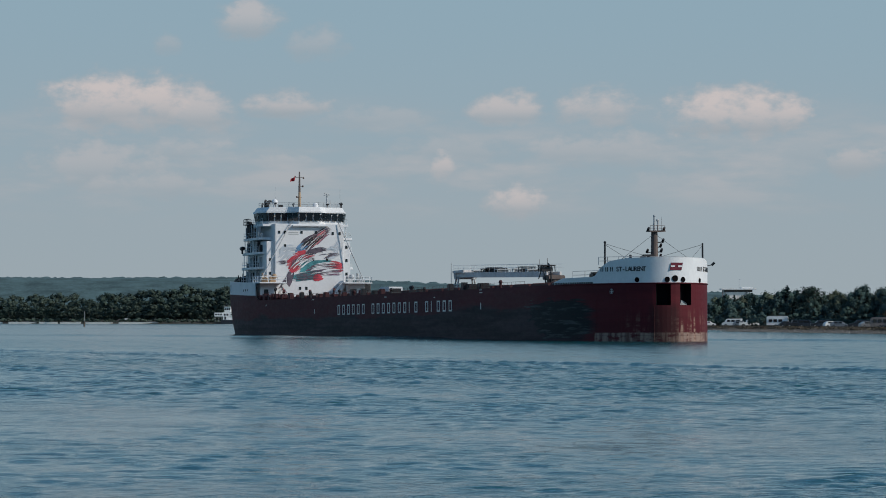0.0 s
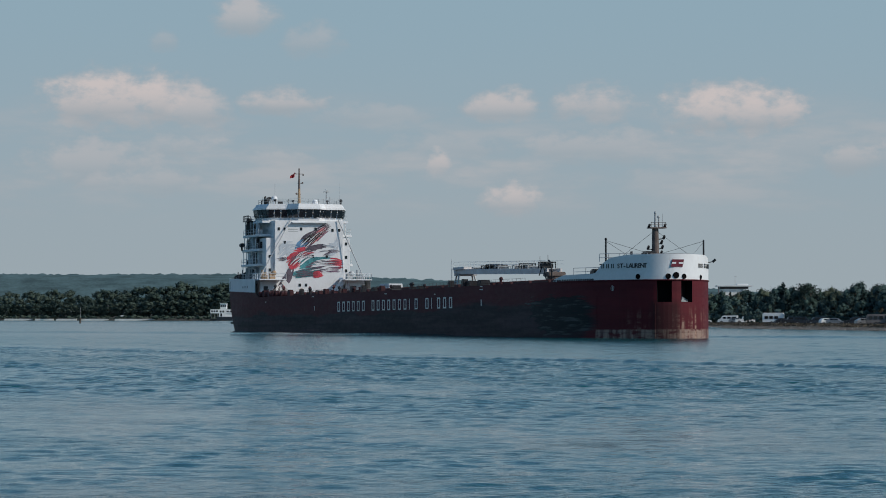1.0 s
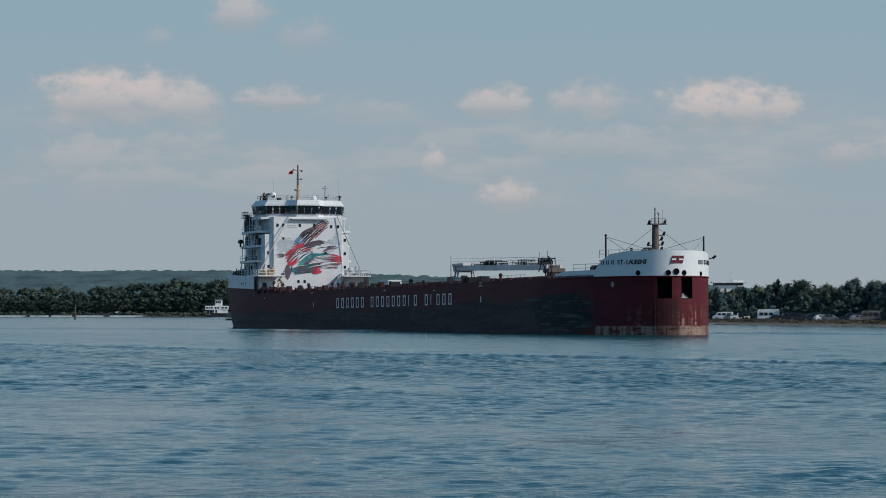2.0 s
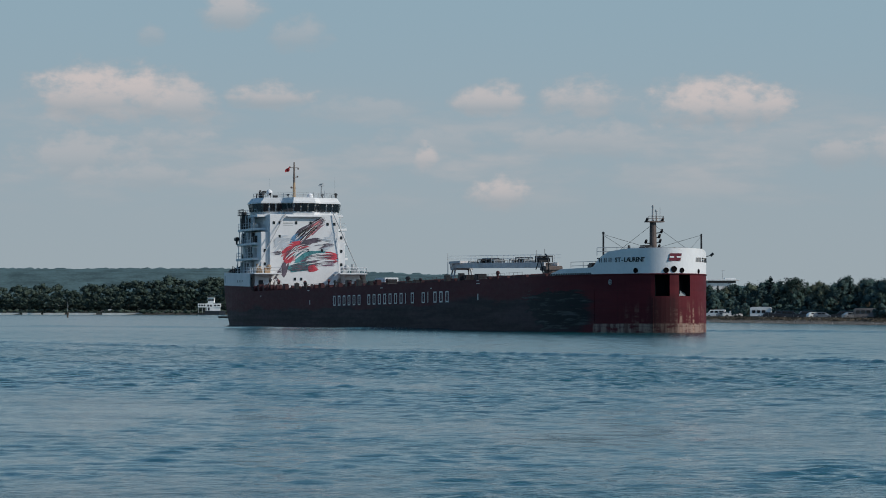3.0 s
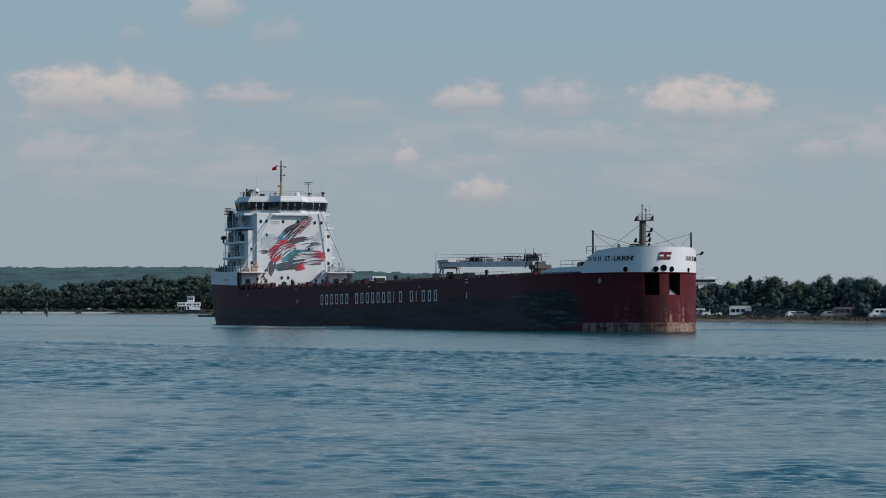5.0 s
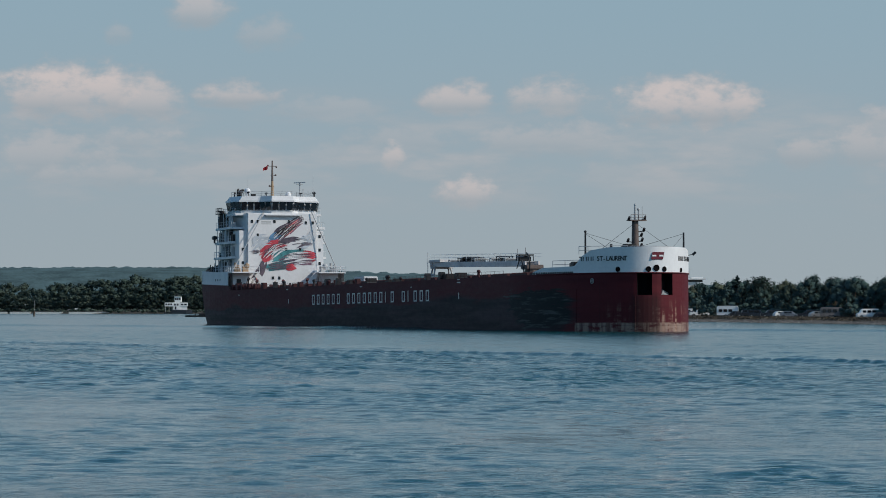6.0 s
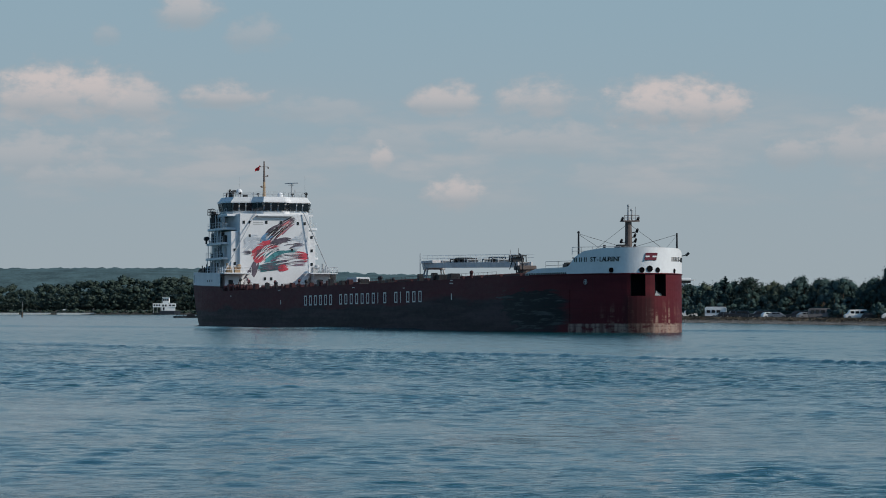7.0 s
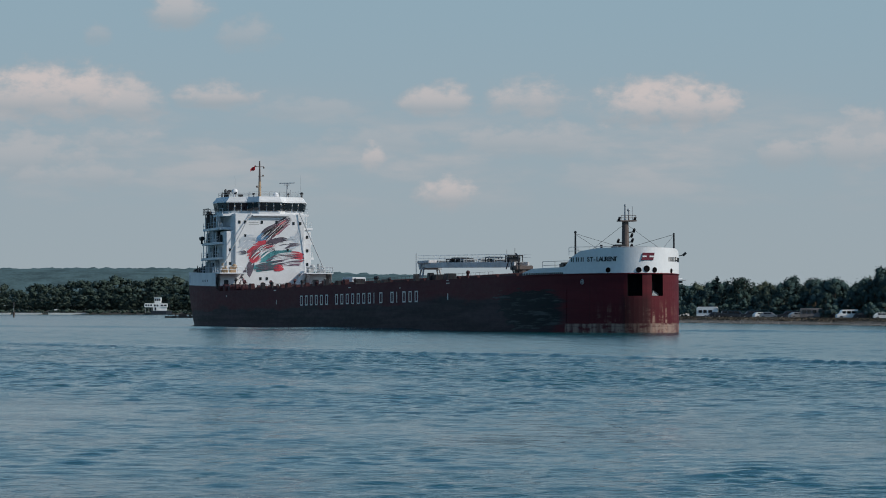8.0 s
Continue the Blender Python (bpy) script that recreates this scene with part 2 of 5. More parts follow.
    i = np.arange((ny - 1) * nx).reshape(ny - 1, nx)[:, :-1].ravel()
    faces = np.stack([i, i + 1, i + 1 + nx, i + nx], 1)
    me = bpy.data.meshes.new("water")
    me.from_pydata(verts.tolist(), [], faces.tolist())
    me.polygons.foreach_set("use_smooth", np.ones(len(faces), bool))
    me.materials.append(water_material())
    return tagged(new("water", me), "rippled blue-grey river water with a faint old wake", "water", kind="structure")


water = build_water()

# ---- shores ----
SAND = material("beach_sand", (0.50, 0.45, 0.38), 0.9, var=0.2, scale=0.3, bump=0.05)
EARTH = material("shore_grass", (0.088, 0.074, 0.055), 0.95, var=0.45, scale=0.3)
MUD = material("dark_shore_soil", (0.050, 0.046, 0.036), 0.95, var=0.4, scale=0.3)
STONE = material("riprap_stone", (0.24, 0.22, 0.195), 0.9, var=0.35, scale=1.0, bump=0.05, island=0.2)
LEAF = material("leaves", (0.046, 0.076, 0.068), 0.9, var=0.5, scale=0.7, island=0.2, spec=0.1)
LEAF_OLIVE = material("olive_leaves", (0.066, 0.080, 0.056), 0.9, var=0.45, scale=0.7, island=0.2, spec=0.1)
LEAF_DARK = material("needles", (0.028, 0.050, 0.048), 0.9, var=0.45, scale=0.8, island=0.15, spec=0.1)
# the ridge's foliage is tinted blue: distance haze put into its colour
LEAF_FAR_HAZE = material("far_forest_haze", (0.072, 0.115, 0.118), 0.95, var=0.42, scale=0.08, spec=0.1)
# leaves of the far wood, greyed and blued in colour for the hazy air
LEAF_SHORE_HAZE = material("shore_leaves_haze", (0.054, 0.092, 0.080), 0.9, var=0.35, scale=0.16, tint=(0.092, 0.120, 0.098), island=0.16, spec=0.1)
BARK = material("bark", (0.10, 0.075, 0.055), 0.9, var=0.35, scale=2)


def land(name, edge, depth, rise, mat, label, seed):
    """Land behind a waterline: edge is a function x -> y; rise a function of the distance from the water."""
    rng = random.Random(seed)
    bm = BM()
    rows = []
    for d in depth:
        row = []
        for x in edge[0]:
            y = edge[1](x) + d + (math.sin(x * 0.31 + d) * 0.5 + rng.uniform(-0.4, 0.4)) * (1 if d < 40 else 0)
            row.append(bm.verts.new((x, y, rise(d) + (rng.uniform(-0.12, 0.12) if d > 0 else 0))))
        rows.append(row)
    for a, b in zip(rows, rows[1:]):
        for i in range(len(a) - 1):
            bm.faces.new((a[i], a[i + 1], b[i + 1], b[i]))
    ob = part(name, bm, mat)
    return tagged(ob, label, "ground", kind="structure")


def right_edge(x):
    return 737 - (x - 58) * 4.8 if x < 95 else 559 - (x - 95) * 1.2


def left_edge(x):
    return 1735 + 40 * math.sin(x * 0.012)


def lerp_table(pts):
    def f(v):
        for (a, p), (b, q) in zip(pts, pts[1:]):
            if v <= b:
                return p + (q - p) * max(0, (v - a)) / (b - a)
        return pts[-1][1]
    return f
bank = lerp_table([(0, -0.4), (5, 0.08), (25, 0.3), (33, 0.75), (45, 1.15), (53, 1.2), (64, 1.0), (500, 2.0)])
land("ground_right", ([40 + i * 1.5 for i in range(54)] + [125 + 8 * i for i in range(30)], right_edge), [-4, 0, 5, 12, 25, 29, 33, 39, 45, 53, 64, 90, 150, 330, 930], bank, EARTH,
     "low grassy river bank with a stony foot", 3)
land("ground_left", ([-900 + i * 6 for i in range(140)] + [0, 20, 40], left_edge), [-3, 0, 2, 5, 9, 15, 30, 60, 150, 500, 1500], lerp_table([(0, -0.3), (5, 0.5), (15, 1.6), (1500, 6)]), MUD,
     "low wooded far shore", 4)


# ---- trees ----
def leaf_quads(bm, c, rad, n, size, rng, flat=1.0, zc=0.0):
    """Small leaf sprays scattered in the shell of a lumpy ball."""
    for _ in range(n):
        d = Vector((rng.gauss(0, 1), rng.gauss(0, 1), rng.gauss(0, 1)))
        d.normalize()
        p = Vector(c) + Vector((d.x * rad, d.y * rad, d.z * rad * flat)) * rng.uniform(0.45, 1.08)
        u = Vector((rng.gauss(0, 1), rng.gauss(0, 1), rng.gauss(0, 0.7))).normalized() * size * rng.uniform(0.5, 1.2)
        v = u.cross(Vector((rng.gauss(0, 1), rng.gauss(0, 1), rng.gauss(0, 1)))).normalized() * size * rng.uniform(0.4, 0.9)
        quad = [p - u - v * 0.4, p - v, p + u * 1.1, p + v]
        if (u.cross(v)).dot(Vector((p.x, p.y, p.z - zc))) < 0:
            quad.reverse()
        bm.faces.new([bm.verts.new(q) for q in quad])


def clump(bm, c, r, rng, flat=0.8):
    """A knobbly mass of foliage."""
    vs = bmesh.ops.create_icosphere(bm, subdivisions=2, radius=1.0)["verts"]
    p = Vector((rng.uniform(0, 90), rng.uniform(0, 90), rng.uniform(0, 90)))
    for v in vs:
        k = r * (0.92 + 0.45 * noise.noise(v.co * 1.6 + p) + 0.22 * noise.noise(v.co * 4.0 + p) + rng.uniform(-0.06, 0.06))
        v.co = Vector(c) + Vector((v.co.x * k, v.co.y * k, v.co.z * k * flat))


def soft_crown(ob, zc, hearts):
    """Leaf normals lean outwards from their clump and from the crown's heart, so that the crown shades in soft masses."""
    me = ob.data
    co = np.empty(len(me.vertices) * 3)
    me.vertices.foreach_get("co", co)
    co = co.reshape(-1, 3)
    h = np.array(hearts)

    def unit(v):
        return v / (np.linalg.norm(v, axis=1)[:, None] + 1e-6)
    n = unit(unit(co - h) * 0.40 + unit(co - (0, 0, zc)) * 0.55 + np.random.default_rng(1).normal(0, 0.30, co.shape))
    me.polygons.foreach_set("use_smooth", np.ones(len(me.polygons), bool))
    me.normals_split_custom_set_from_vertices(n.tolist())
    return co, n


def broadleaf(seed, height, spread, mat, lumps=22, open_crown=False, low=0.12, leaf=1.0, sprays=66):
    rng = random.Random(seed)
    tree = new("tree")
    tr, cr, hearts = BM(), BM(), []
    tube(tr, (0, 0, -0.3), (0.1, 0.05, height * 0.45), 0.024 * height, 0.016 * height)
    tube(tr, (0.1, 0.05, height * 0.45), (0, 0, height * 0.85), 0.016 * height, 0.004 * height)
    for i in range(lumps):
        h = rng.uniform(low, 0.97) ** 0.9
        w = spread * math.sin(math.pi * min(0.97, 0.16 + 0.80 * h)) ** 0.7
        a = rng.uniform(0, 6.283)
        r = w * rng.uniform(0.35, 0.95)
        c = (r * math.cos(a), r * math.sin(a), h * height * 0.93)
        if i % 2 == 0:
            tube(tr, (0, 0, max(height * 0.2, c[2] - 0.2 * height)), c, 0.006 * height, 0.002 * height, 5)
        rad = spread * rng.uniform(0.24, 0.40) * (0.75 if open_crown else 1)
        if not open_crown:
            clump(cr, c, rad * 0.66, rng, 1.0)
        leaf_quads(cr, c, rad * 1.12, sprays, 0.019 * height * leaf, rng, 1.0, 0.42 * height)
        hearts += [c] * (len(cr.verts) - len(hearts))
    part("trunk", tr, BARK, tree)
    soft_crown(part("crown", cr, mat, tree), 0.42 * height, hearts)
    return tree


def conifer(seed, height, spread, mat, sprays=13):
    rng = random.Random(seed)
    tree = new("tree")
    tr, cr, hearts = BM(), BM(), []
    tube(tr, (0, 0, -0.3), (0, 0, height * 0.92), 0.018 * height, 0.003 * height)
    for i in range(44):
        f = 0.10 + 0.86 * (i + rng.uniform(-0.5, 0.5)) / 44
        r = spread * (1.02 - f) * rng.uniform(0.6, 1.15)
        a = rng.uniform(0, 6.283)
        z = f * height
        tip = (r * math.cos(a), r * math.sin(a), z - 0.06 * height * (1 - f))
        tube(tr, (0, 0, z), tip, 0.004 * height, 0.001 * height, 4)
        for k in range(3):
            g = 0.35 + 0.30 * k
            c = (tip[0] * g, tip[1] * g, z + (tip[2] - z) * g)
            leaf_quads(cr, c, 0.085 * height * (1.10 - f), sprays, 0.034 * height * (1.15 - f * 0.6), rng, 0.5, 0.3 * height)
            hearts += [(0, 0, c[2])] * (len(cr.verts) - len(hearts))
    part("trunk", tr, BARK, tree)
    soft_crown(part("crown", cr, mat, tree), 0.3 * height, hearts)
    return tree


def planter(kinds, rng):
    used = [False] * len(kinds)

    def plant(k, x, y, z, height, group, wide=1.0):
        ob, label, h = kinds[k]
        m = pose(x, y, z, 0, 0, rng.uniform(0, 360))
        if used[k]:
            ob = copy_thing(ob, m)
        else:
            ob.matrix_basis = m
            used[k] = True
        s = height / h
        ob.scale = (s * wide * rng.uniform(0.9, 1.15), s * wide * rng.uniform(0.9, 1.15), s)
        tagged(ob, label, "tree", group)
    return plant


def build_right_trees():
    rng = random.Random(11)
    plant = planter([(broadleaf(1, 11, 4.2, LEAF), "dark green broadleaf tree with a dense rounded crown", 11),
                     (broadleaf(2, 12, 3.6, LEAF), "tall dark green broadleaf tree in the wood", 12),
                     (broadleaf(3, 10, 4.2, LEAF_OLIVE), "broad bushy olive-green tree on the river bank", 10),
                     (broadleaf(4, 12, 3.8, LEAF, 26, True, 0.4), "tree with an open airy crown against the sky", 12),
                     (conifer(5, 12, 3.0, LEAF_DARK), "dark pointed spruce among the trees", 12),
                     (conifer(6, 13, 3.6, LEAF_DARK), "dark ragged pine above the wood", 13),
                     (broadleaf(7, 4, 2.6, LEAF, 14, False, 0.05, 1.3, 45), "low dense shrub on the bank", 4)], rng)
    # heights of the wood by the angle in degrees from +y, at the bank
    skyline = lerp_table([(3.2, 9.0), (3.9, 9.4), (4.3, 9.4), (4.6, 10.6), (4.9, 11.8), (5.2, 10.0), (5.5, 10.8), (5.65, 9.6), (5.95, 11.2), (6.3, 11.8), (6.75, 12.4), (7.1, 11.8),
                          (7.5, 11.6), (7.75, 12.0), (7.9, 14.0), (8.3, 14.2), (8.6, 12.0), (10.5, 12.0)])

    def spot(ang, back):
        t = math.tan(radians(ang))
        y = (1040.4 + back * 1.4 + 28) / (1 + 4.8 * t)
        return y * t, y
    for row, (back, cnt) in enumerate(((36, 44), (46, 44), (58, 40), (76, 36))):
        for i in range(cnt):
            ang = 2.9 + 7.0 * (i + rng.uniform(-0.4, 0.4)) / cnt
            x, y = spot(ang, back)
            k = rng.choice((0, 0, 1, 1, 2, 5, 1, 4))
            plant(k, x, y, 1.0, skyline(ang) * y / 790 * 0.90 * (0.70, 0.90, 0.97, 1.0)[row] * rng.uniform(0.74, 1.06), "trees on the right bank")
    for ang, k, h in ((5.32, 3, 12.0), (5.45, 3, 11.6), (4.95, 5, 11.6), (7.90, 1, 15.0), (8.12, 1, 14.2), (7.80, 2, 12.5), (5.9, 5, 9.9), (6.72, 0, 11.0), (7.08, 0, 11.2), (6.95, 4, 8.6)):
        x, y = spot(ang, 52)
        plant(k, x, y, 1.0, h * y / 790 * 0.93, "trees on the right bank")
    for i in range(60):           # undergrowth at the foot of the wood
        x, y = spot(2.9 + 7.0 * (i + rng.random()) / 60, rng.uniform(27, 34))
        plant(6, x, y, 1.0, rng.uniform(1.8, 3.6), "shrubs on the right bank", 1.5)
    for ang, h in ((4.5, 3.6), (4.38, 3.0), (6.96, 3.4), (7.05, 3.0), (7.68, 3.6), (3.5, 3.0), (7.75, 3.0)):
        x, y = spot(ang, 13)
        plant(6, x, y, 1.0, h, "shrubs on the right bank")


def build_left_trees():
    """The far wood is one mass of crowns that nobody could count."""
    rng = random.Random(12)
    kinds = []
    for seed, h, maker in ((21, 11, 0), (22, 12, 0), (23, 10, 0), (24, 12, 1), (25, 4, 2)):
        tree = conifer(seed, h, 3.2, LEAF_SHORE_HAZE, 6) if maker == 1 else broadleaf(seed, h, 3.1 if maker == 0 else 2.8, LEAF_SHORE_HAZE, (14, 0, 5)[maker], False, 0.06, 1.15, 44)
        me = [c for c in tree.children if c.name.startswith("crown")][0].data
        co = np.empty(len(me.vertices) * 3)
        me.vertices.foreach_get("co", co)
        nv = np.empty(len(me.loops) * 3)
        me.corner_normals.foreach_get("vector", nv)
        at = np.empty(len(me.loops), int)
        me.loops.foreach_get("vertex_index", at)
        nrm = np.zeros((len(me.vertices), 3))
        nrm[at] = nv.reshape(-1, 3)
        faces = [list(p.vertices) for p in me.polygons]
        kinds.append((co.reshape(-1, 3), h, nrm, [np.array([f for f in faces if len(f) == k], int).reshape(-1, k) for k in (3, 4)]))
        for c in list(tree.children):
            bpy.data.objects.remove(c)
        bpy.data.objects.remove(tree)
    crest = lerp_table([(-9, 16), (-7.6, 16.5), (-6.9, 17.5), (-6.2, 20.0), (-5.8, 21.5), (-5.0, 20.0), (-4.4, 20.5), (-3.4, 19.5), (-1, 17)])
    blocks, normals, tris, quads, count = [], [], [], [], [0]

    def plant(k, x, y, z, height, wide):
        co, h, n, (f3, f4) = kinds[k]
        s, a = height / h, rng.uniform(0, 6.28)
        c, d = math.cos(a), math.sin(a)
        w = s * wide * rng.uniform(0.9, 1.15)
        normals.append(np.stack([n[:, 0] * c - n[:, 1] * d, n[:, 0] * d + n[:, 1] * c, n[:, 2]], 1))
        blocks.append(np.stack([(co[:, 0] * c - co[:, 1] * d) * w + x, (co[:, 0] * d + co[:, 1] * c) * w + y, co[:, 2] * s + z], 1))
        tris.append(f3 + count[0])
        quads.append(f4 + count[0])
        count[0] += len(co)
    for row, (back, cnt) in enumerate(((24, 74), (52, 70), (90, 64), (150, 60))):
        for i in range(cnt):
            ang = -9.3 + 8.3 * (i + rng.uniform(-0.4, 0.4)) / cnt
            y = left_edge(1740 * math.tan(radians(ang))) + back
            k = rng.choice((0, 1, 1, 2, 2, 3, 0))
            plant(k, y * math.tan(radians(ang)), y, 1.4, crest(ang) * (0.5, 0.72, 0.9, 1.0)[row] * rng.uniform(0.84, 1.08) * (0.85 if k == 3 else 1), 1.45)
    for i in range(190):
        tx = math.tan(radians(-9.3 + 8.3 * (i + rng.random()) / 190))
        y = left_edge(1740 * tx) + rng.uniform(3, 18)
        plant(4, y * tx, y, 0.2, rng.uniform(1.6, 4.5), 1.7)
    me = bpy.data.meshes.new("far_wood")
    me.from_pydata(np.concatenate(blocks).tolist(), [], np.concatenate(tris).tolist() + np.concatenate(quads).tolist())
    me.materials.append(LEAF_SHORE_HAZE)
    me.polygons.foreach_set("use_smooth", np.ones(len(me.polygons), bool))
    me.normals_split_custom_set_from_vertices(np.concatenate(normals).tolist())
    tagged(new("far_wood", me), "green mixed wood along the far shore, haze in its colour", "trees", kind="stuff")


build_right_trees()
build_left_trees()


def build_hills():
    """A long wooded ridge at the end of the view."""
    rng = random.Random(9)
    bm = BM()
    top = lerp_table([(-1200, 53), (-600, 52), (-420, 50), (-200, 46), (100, 38), (500, 20), (900, 8), (1300, 3)])
    def height(x, d):
        f = math.sin(min(1.0, d / 330) * math.pi / 2) if d < 340 else 1 - (d - 340) / 300
        return max(0, top(x) + 1) * f + noise.noise(Vector((x * 0.004, d * 0.01, 0))) * 3 * f
    rows = []
    for d in list(range(-20, 330, 30)) + [330, 338, 346, 400]:
        row = []
        for i in range(520):
            x = -1300 + i * 4.2
            rough = 3.6 if 325 < d < 350 else 1.2
            row.append(bm.verts.new((x, 4100 + d, height(x, max(0, d)) + 7.0 + rough * (noise.noise(Vector((x * 0.05, d * 0.4, 1))) + 0.7 * noise.noise(Vector((x * 0.17, d * 0.9, 7)))))))
        rows.append(row)
    for a, b in zip(rows, rows[1:]):
        for i in range(len(a) - 1):
            bm.faces.new((a[i], a[i + 1], b[i + 1], b[i]))
    for f in bm.faces:
        f.smooth = True
    tagged(part("hills", bm, LEAF_FAR_HAZE), "low wooded ridge on the horizon, tinted with blue haze", "hill", kind="structure")


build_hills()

# ---- the ship ----
BEAM, LOA, BOW = 11.885, 225.5, 30.0     # half breadth, length, length of the rounded bow


def bow_xy(deg, out=0.0):
    t = radians(deg)
    n = Vector((math.cos(t) / BOW, math.sin(t) / BEAM)).normalized()
    return Vector((LOA - BOW + BOW * math.cos(t), BEAM * math.sin(t))) + n * out


def bow_frame(deg, z, out=0.0):
    """A pose on the bow's shell: x along it towards port, y up, z outwards."""
    t = radians(deg)
    n = Vector((math.cos(t) / BOW, math.sin(t) / BEAM, 0)).normalized()
    p = bow_xy(deg, out)
    u = Vector((-n.y, n.x, 0))
    m = Matrix((u, (0, 0, 1), n)).transposed().to_4x4()
    m.translation = (p.x, p.y, z)
    return m


def side_half(s):
    return BEAM - 2.6 * (max(0, 36 - s) / 36) ** 2


def hull_top(s):
    return 7.38 + 0.95 * min(1, max(0, (34 - s) / 2.5)) + 0.7 * max(0, 31 - s) / 31


def white_top(s):
    return fore_profile(s)


fore_profile = lerp_table([(205, 7.45), (205.7, 7.75), (208.5, 8.3), (216, 8.4), (216.6, 8.9), (217.2, 9.64), (218.9, 10.56), (221.75, 10.97), (226, 11.02)])
HOUSE_S = 28.3


def hull_material():
    m = bpy.data.materials.new("hull_paint")
    m.use_nodes = True
    nt = m.node_tree
    b = nt.nodes["Principled BSDF"]
    co = nt.nodes.new("ShaderNodeTexCoord").outputs["Object"]
    sep = nt.nodes.new("ShaderNodeSeparateXYZ")
    nt.links.new(co, sep.inputs[0])
    x, z = sep.outputs[0], sep.outputs[2]
    smear = noise_at(nt, co, 0.22, 5, 0.6, (0.22, 0.22, 1.6))
    fine = noise_at(nt, co, 1.6, 5, 0.65, (0.4, 0.4, 1.2))
    drip = noise_at(nt, co, 1.5, 4, 0.6, (1.0, 1.0, 0.10))
    red = mixc(nt, smooth(nt, smear, 0.3, 0.7), (0.074, 0.007, 0.012), (0.106, 0.012, 0.017))
    # scraped, slimy lower strakes, from the stern to the end of the straight side
    line = mth(nt, "ADD", 4.1, mth(nt, "MULTIPLY", mth(nt, "SUBTRACT", smear, 0.5), 4.5))
    low = smooth(nt, mth(nt, "SUBTRACT", line, z), -0.4, 0.5)
    aft = mth(nt, "SUBTRACT", 1.0, smooth(nt, mth(nt, "ADD", x, mth(nt, "MULTIPLY", mth(nt, "SUBTRACT", smear, 0.5), 16.0)), 213.5, 216.5))
    grime = noise_at(nt, co, 0.35, 5, 0.65, (0.12, 0.12, 2.2))
    slime = mixc(nt, smooth(nt, grime, 0.36, 0.64), (0.007, 0.010, 0.013), (0.045, 0.032, 0.038))
    col = mixc(nt, mth(nt, "MULTIPLY", mth(nt, "MULTIPLY", low, aft), 0.9), red, slime)
    # the large rubbed patch before the shoulder
    u = mth(nt, "DIVIDE", mth(nt, "SUBTRACT", x, 207.0), 11.0)
    v = mth(nt, "DIVIDE", mth(nt, "SUBTRACT", z, 2.7), 3.0)
    r2 = mth(nt, "ADD", mth(nt, "MULTIPLY", u, u), mth(nt, "MULTIPLY", v, v))
    scrape = noise_at(nt, co, 0.7, 7, 0.68, (0.2, 0.2, 2.2))
    rub = smooth(nt, mth(nt, "ADD", mth(nt, "SUBTRACT", 1.0, r2), mth(nt, "MULTIPLY", mth(nt, "SUBTRACT", scrape, 0.5), 4.0)), 0.05, 0.3)
    green = mixc(nt, smooth(nt, scrape, 0.53, 0.64), (0.007, 0.013, 0.014), (0.070, 0.080, 0.078))
    col = mixc(nt, mth(nt, "MULTIPLY", mth(nt, "MULTIPLY", rub, aft), 0.92), col, green)
    # pale boot top round the bow, rust runs
    band = mth(nt, "MULTIPLY", smooth(nt, z, 0.50, 0.30), smooth(nt, x, 215.8, 216.2))
    pale = mixc(nt, smooth(nt, drip, 0.4, 0.62), (0.34, 0.25, 0.20), (0.10, 0.055, 0.05))
    col = mixc(nt, mth(nt, "MULTIPLY", mth(nt, "MULTIPLY", band, smooth(nt, fine, 0.34, 0.52)), 0.8), col, pale)
    rust = mth(nt, "MULTIPLY", mth(nt, "MULTIPLY", mth(nt, "MULTIPLY", smooth(nt, drip, 0.42, 0.62), smooth(nt, fine, 0.38, 0.60)), smooth(nt, x, 220.0, 223.5)), smooth(nt, mth(nt, "ADD", z, mth(nt, "MULTIPLY", fine, 2.0)), 5.2, 2.6))
    port = mth(nt, "ADD", 0.35, mth(nt, "MULTIPLY", smooth(nt, sep.outputs[1], -1.0, 2.5), 0.6))
    col = mixc(nt, mth(nt, "MULTIPLY", rust, port), col, mixc(nt, smooth(nt, fine, 0.4, 0.6), (0.20, 0.08, 0.06), (0.36, 0.24, 0.18)))
    # dark wash below the starboard anchor pocket
    yy = sep.outputs[1]
    wash = mth(nt, "MULTIPLY", mth(nt, "MULTIPLY", smooth(nt, yy, -4.0, -2.6), smooth(nt, yy, 1.0, -0.2)), mth(nt, "MULTIPLY", smooth(nt, z, 5.0, 3.6), smooth(nt, x, 220.0, 222.0)))
    col = mixc(nt, mth(nt, "MULTIPLY", wash, mth(nt, "ADD", 0.35, mth(nt, "MULTIPLY", drip, 0.6))), col, (0.022, 0.010, 0.010))
    # welded plate seams
    for axis, pitch in ((x, 11.6), (z, 2.55)):
        f = mth(nt, "ABSOLUTE", mth(nt, "SUBTRACT", mth(nt, "FRACT", mth(nt, "DIVIDE", axis, pitch)), 0.5))
        seam = smooth(nt, f, 0.5 - 0.06 / pitch, 0.5)
        col = mixc(nt, mth(nt, "MULTIPLY", seam, 0.35), col, (0.03, 0.012, 0.012))
    nt.links.new(col, b.inputs["Base Color"])
    nt.links.new(mth(nt, "ADD", 0.5, mth(nt, "MULTIPLY", fine, 0.3)), b.inputs["Roughness"])
    b.inputs["Specular IOR Level"].default_value = 0.2
    bn = nd(nt, "ShaderNodeBump", Strength=0.5, Distance=0.05)
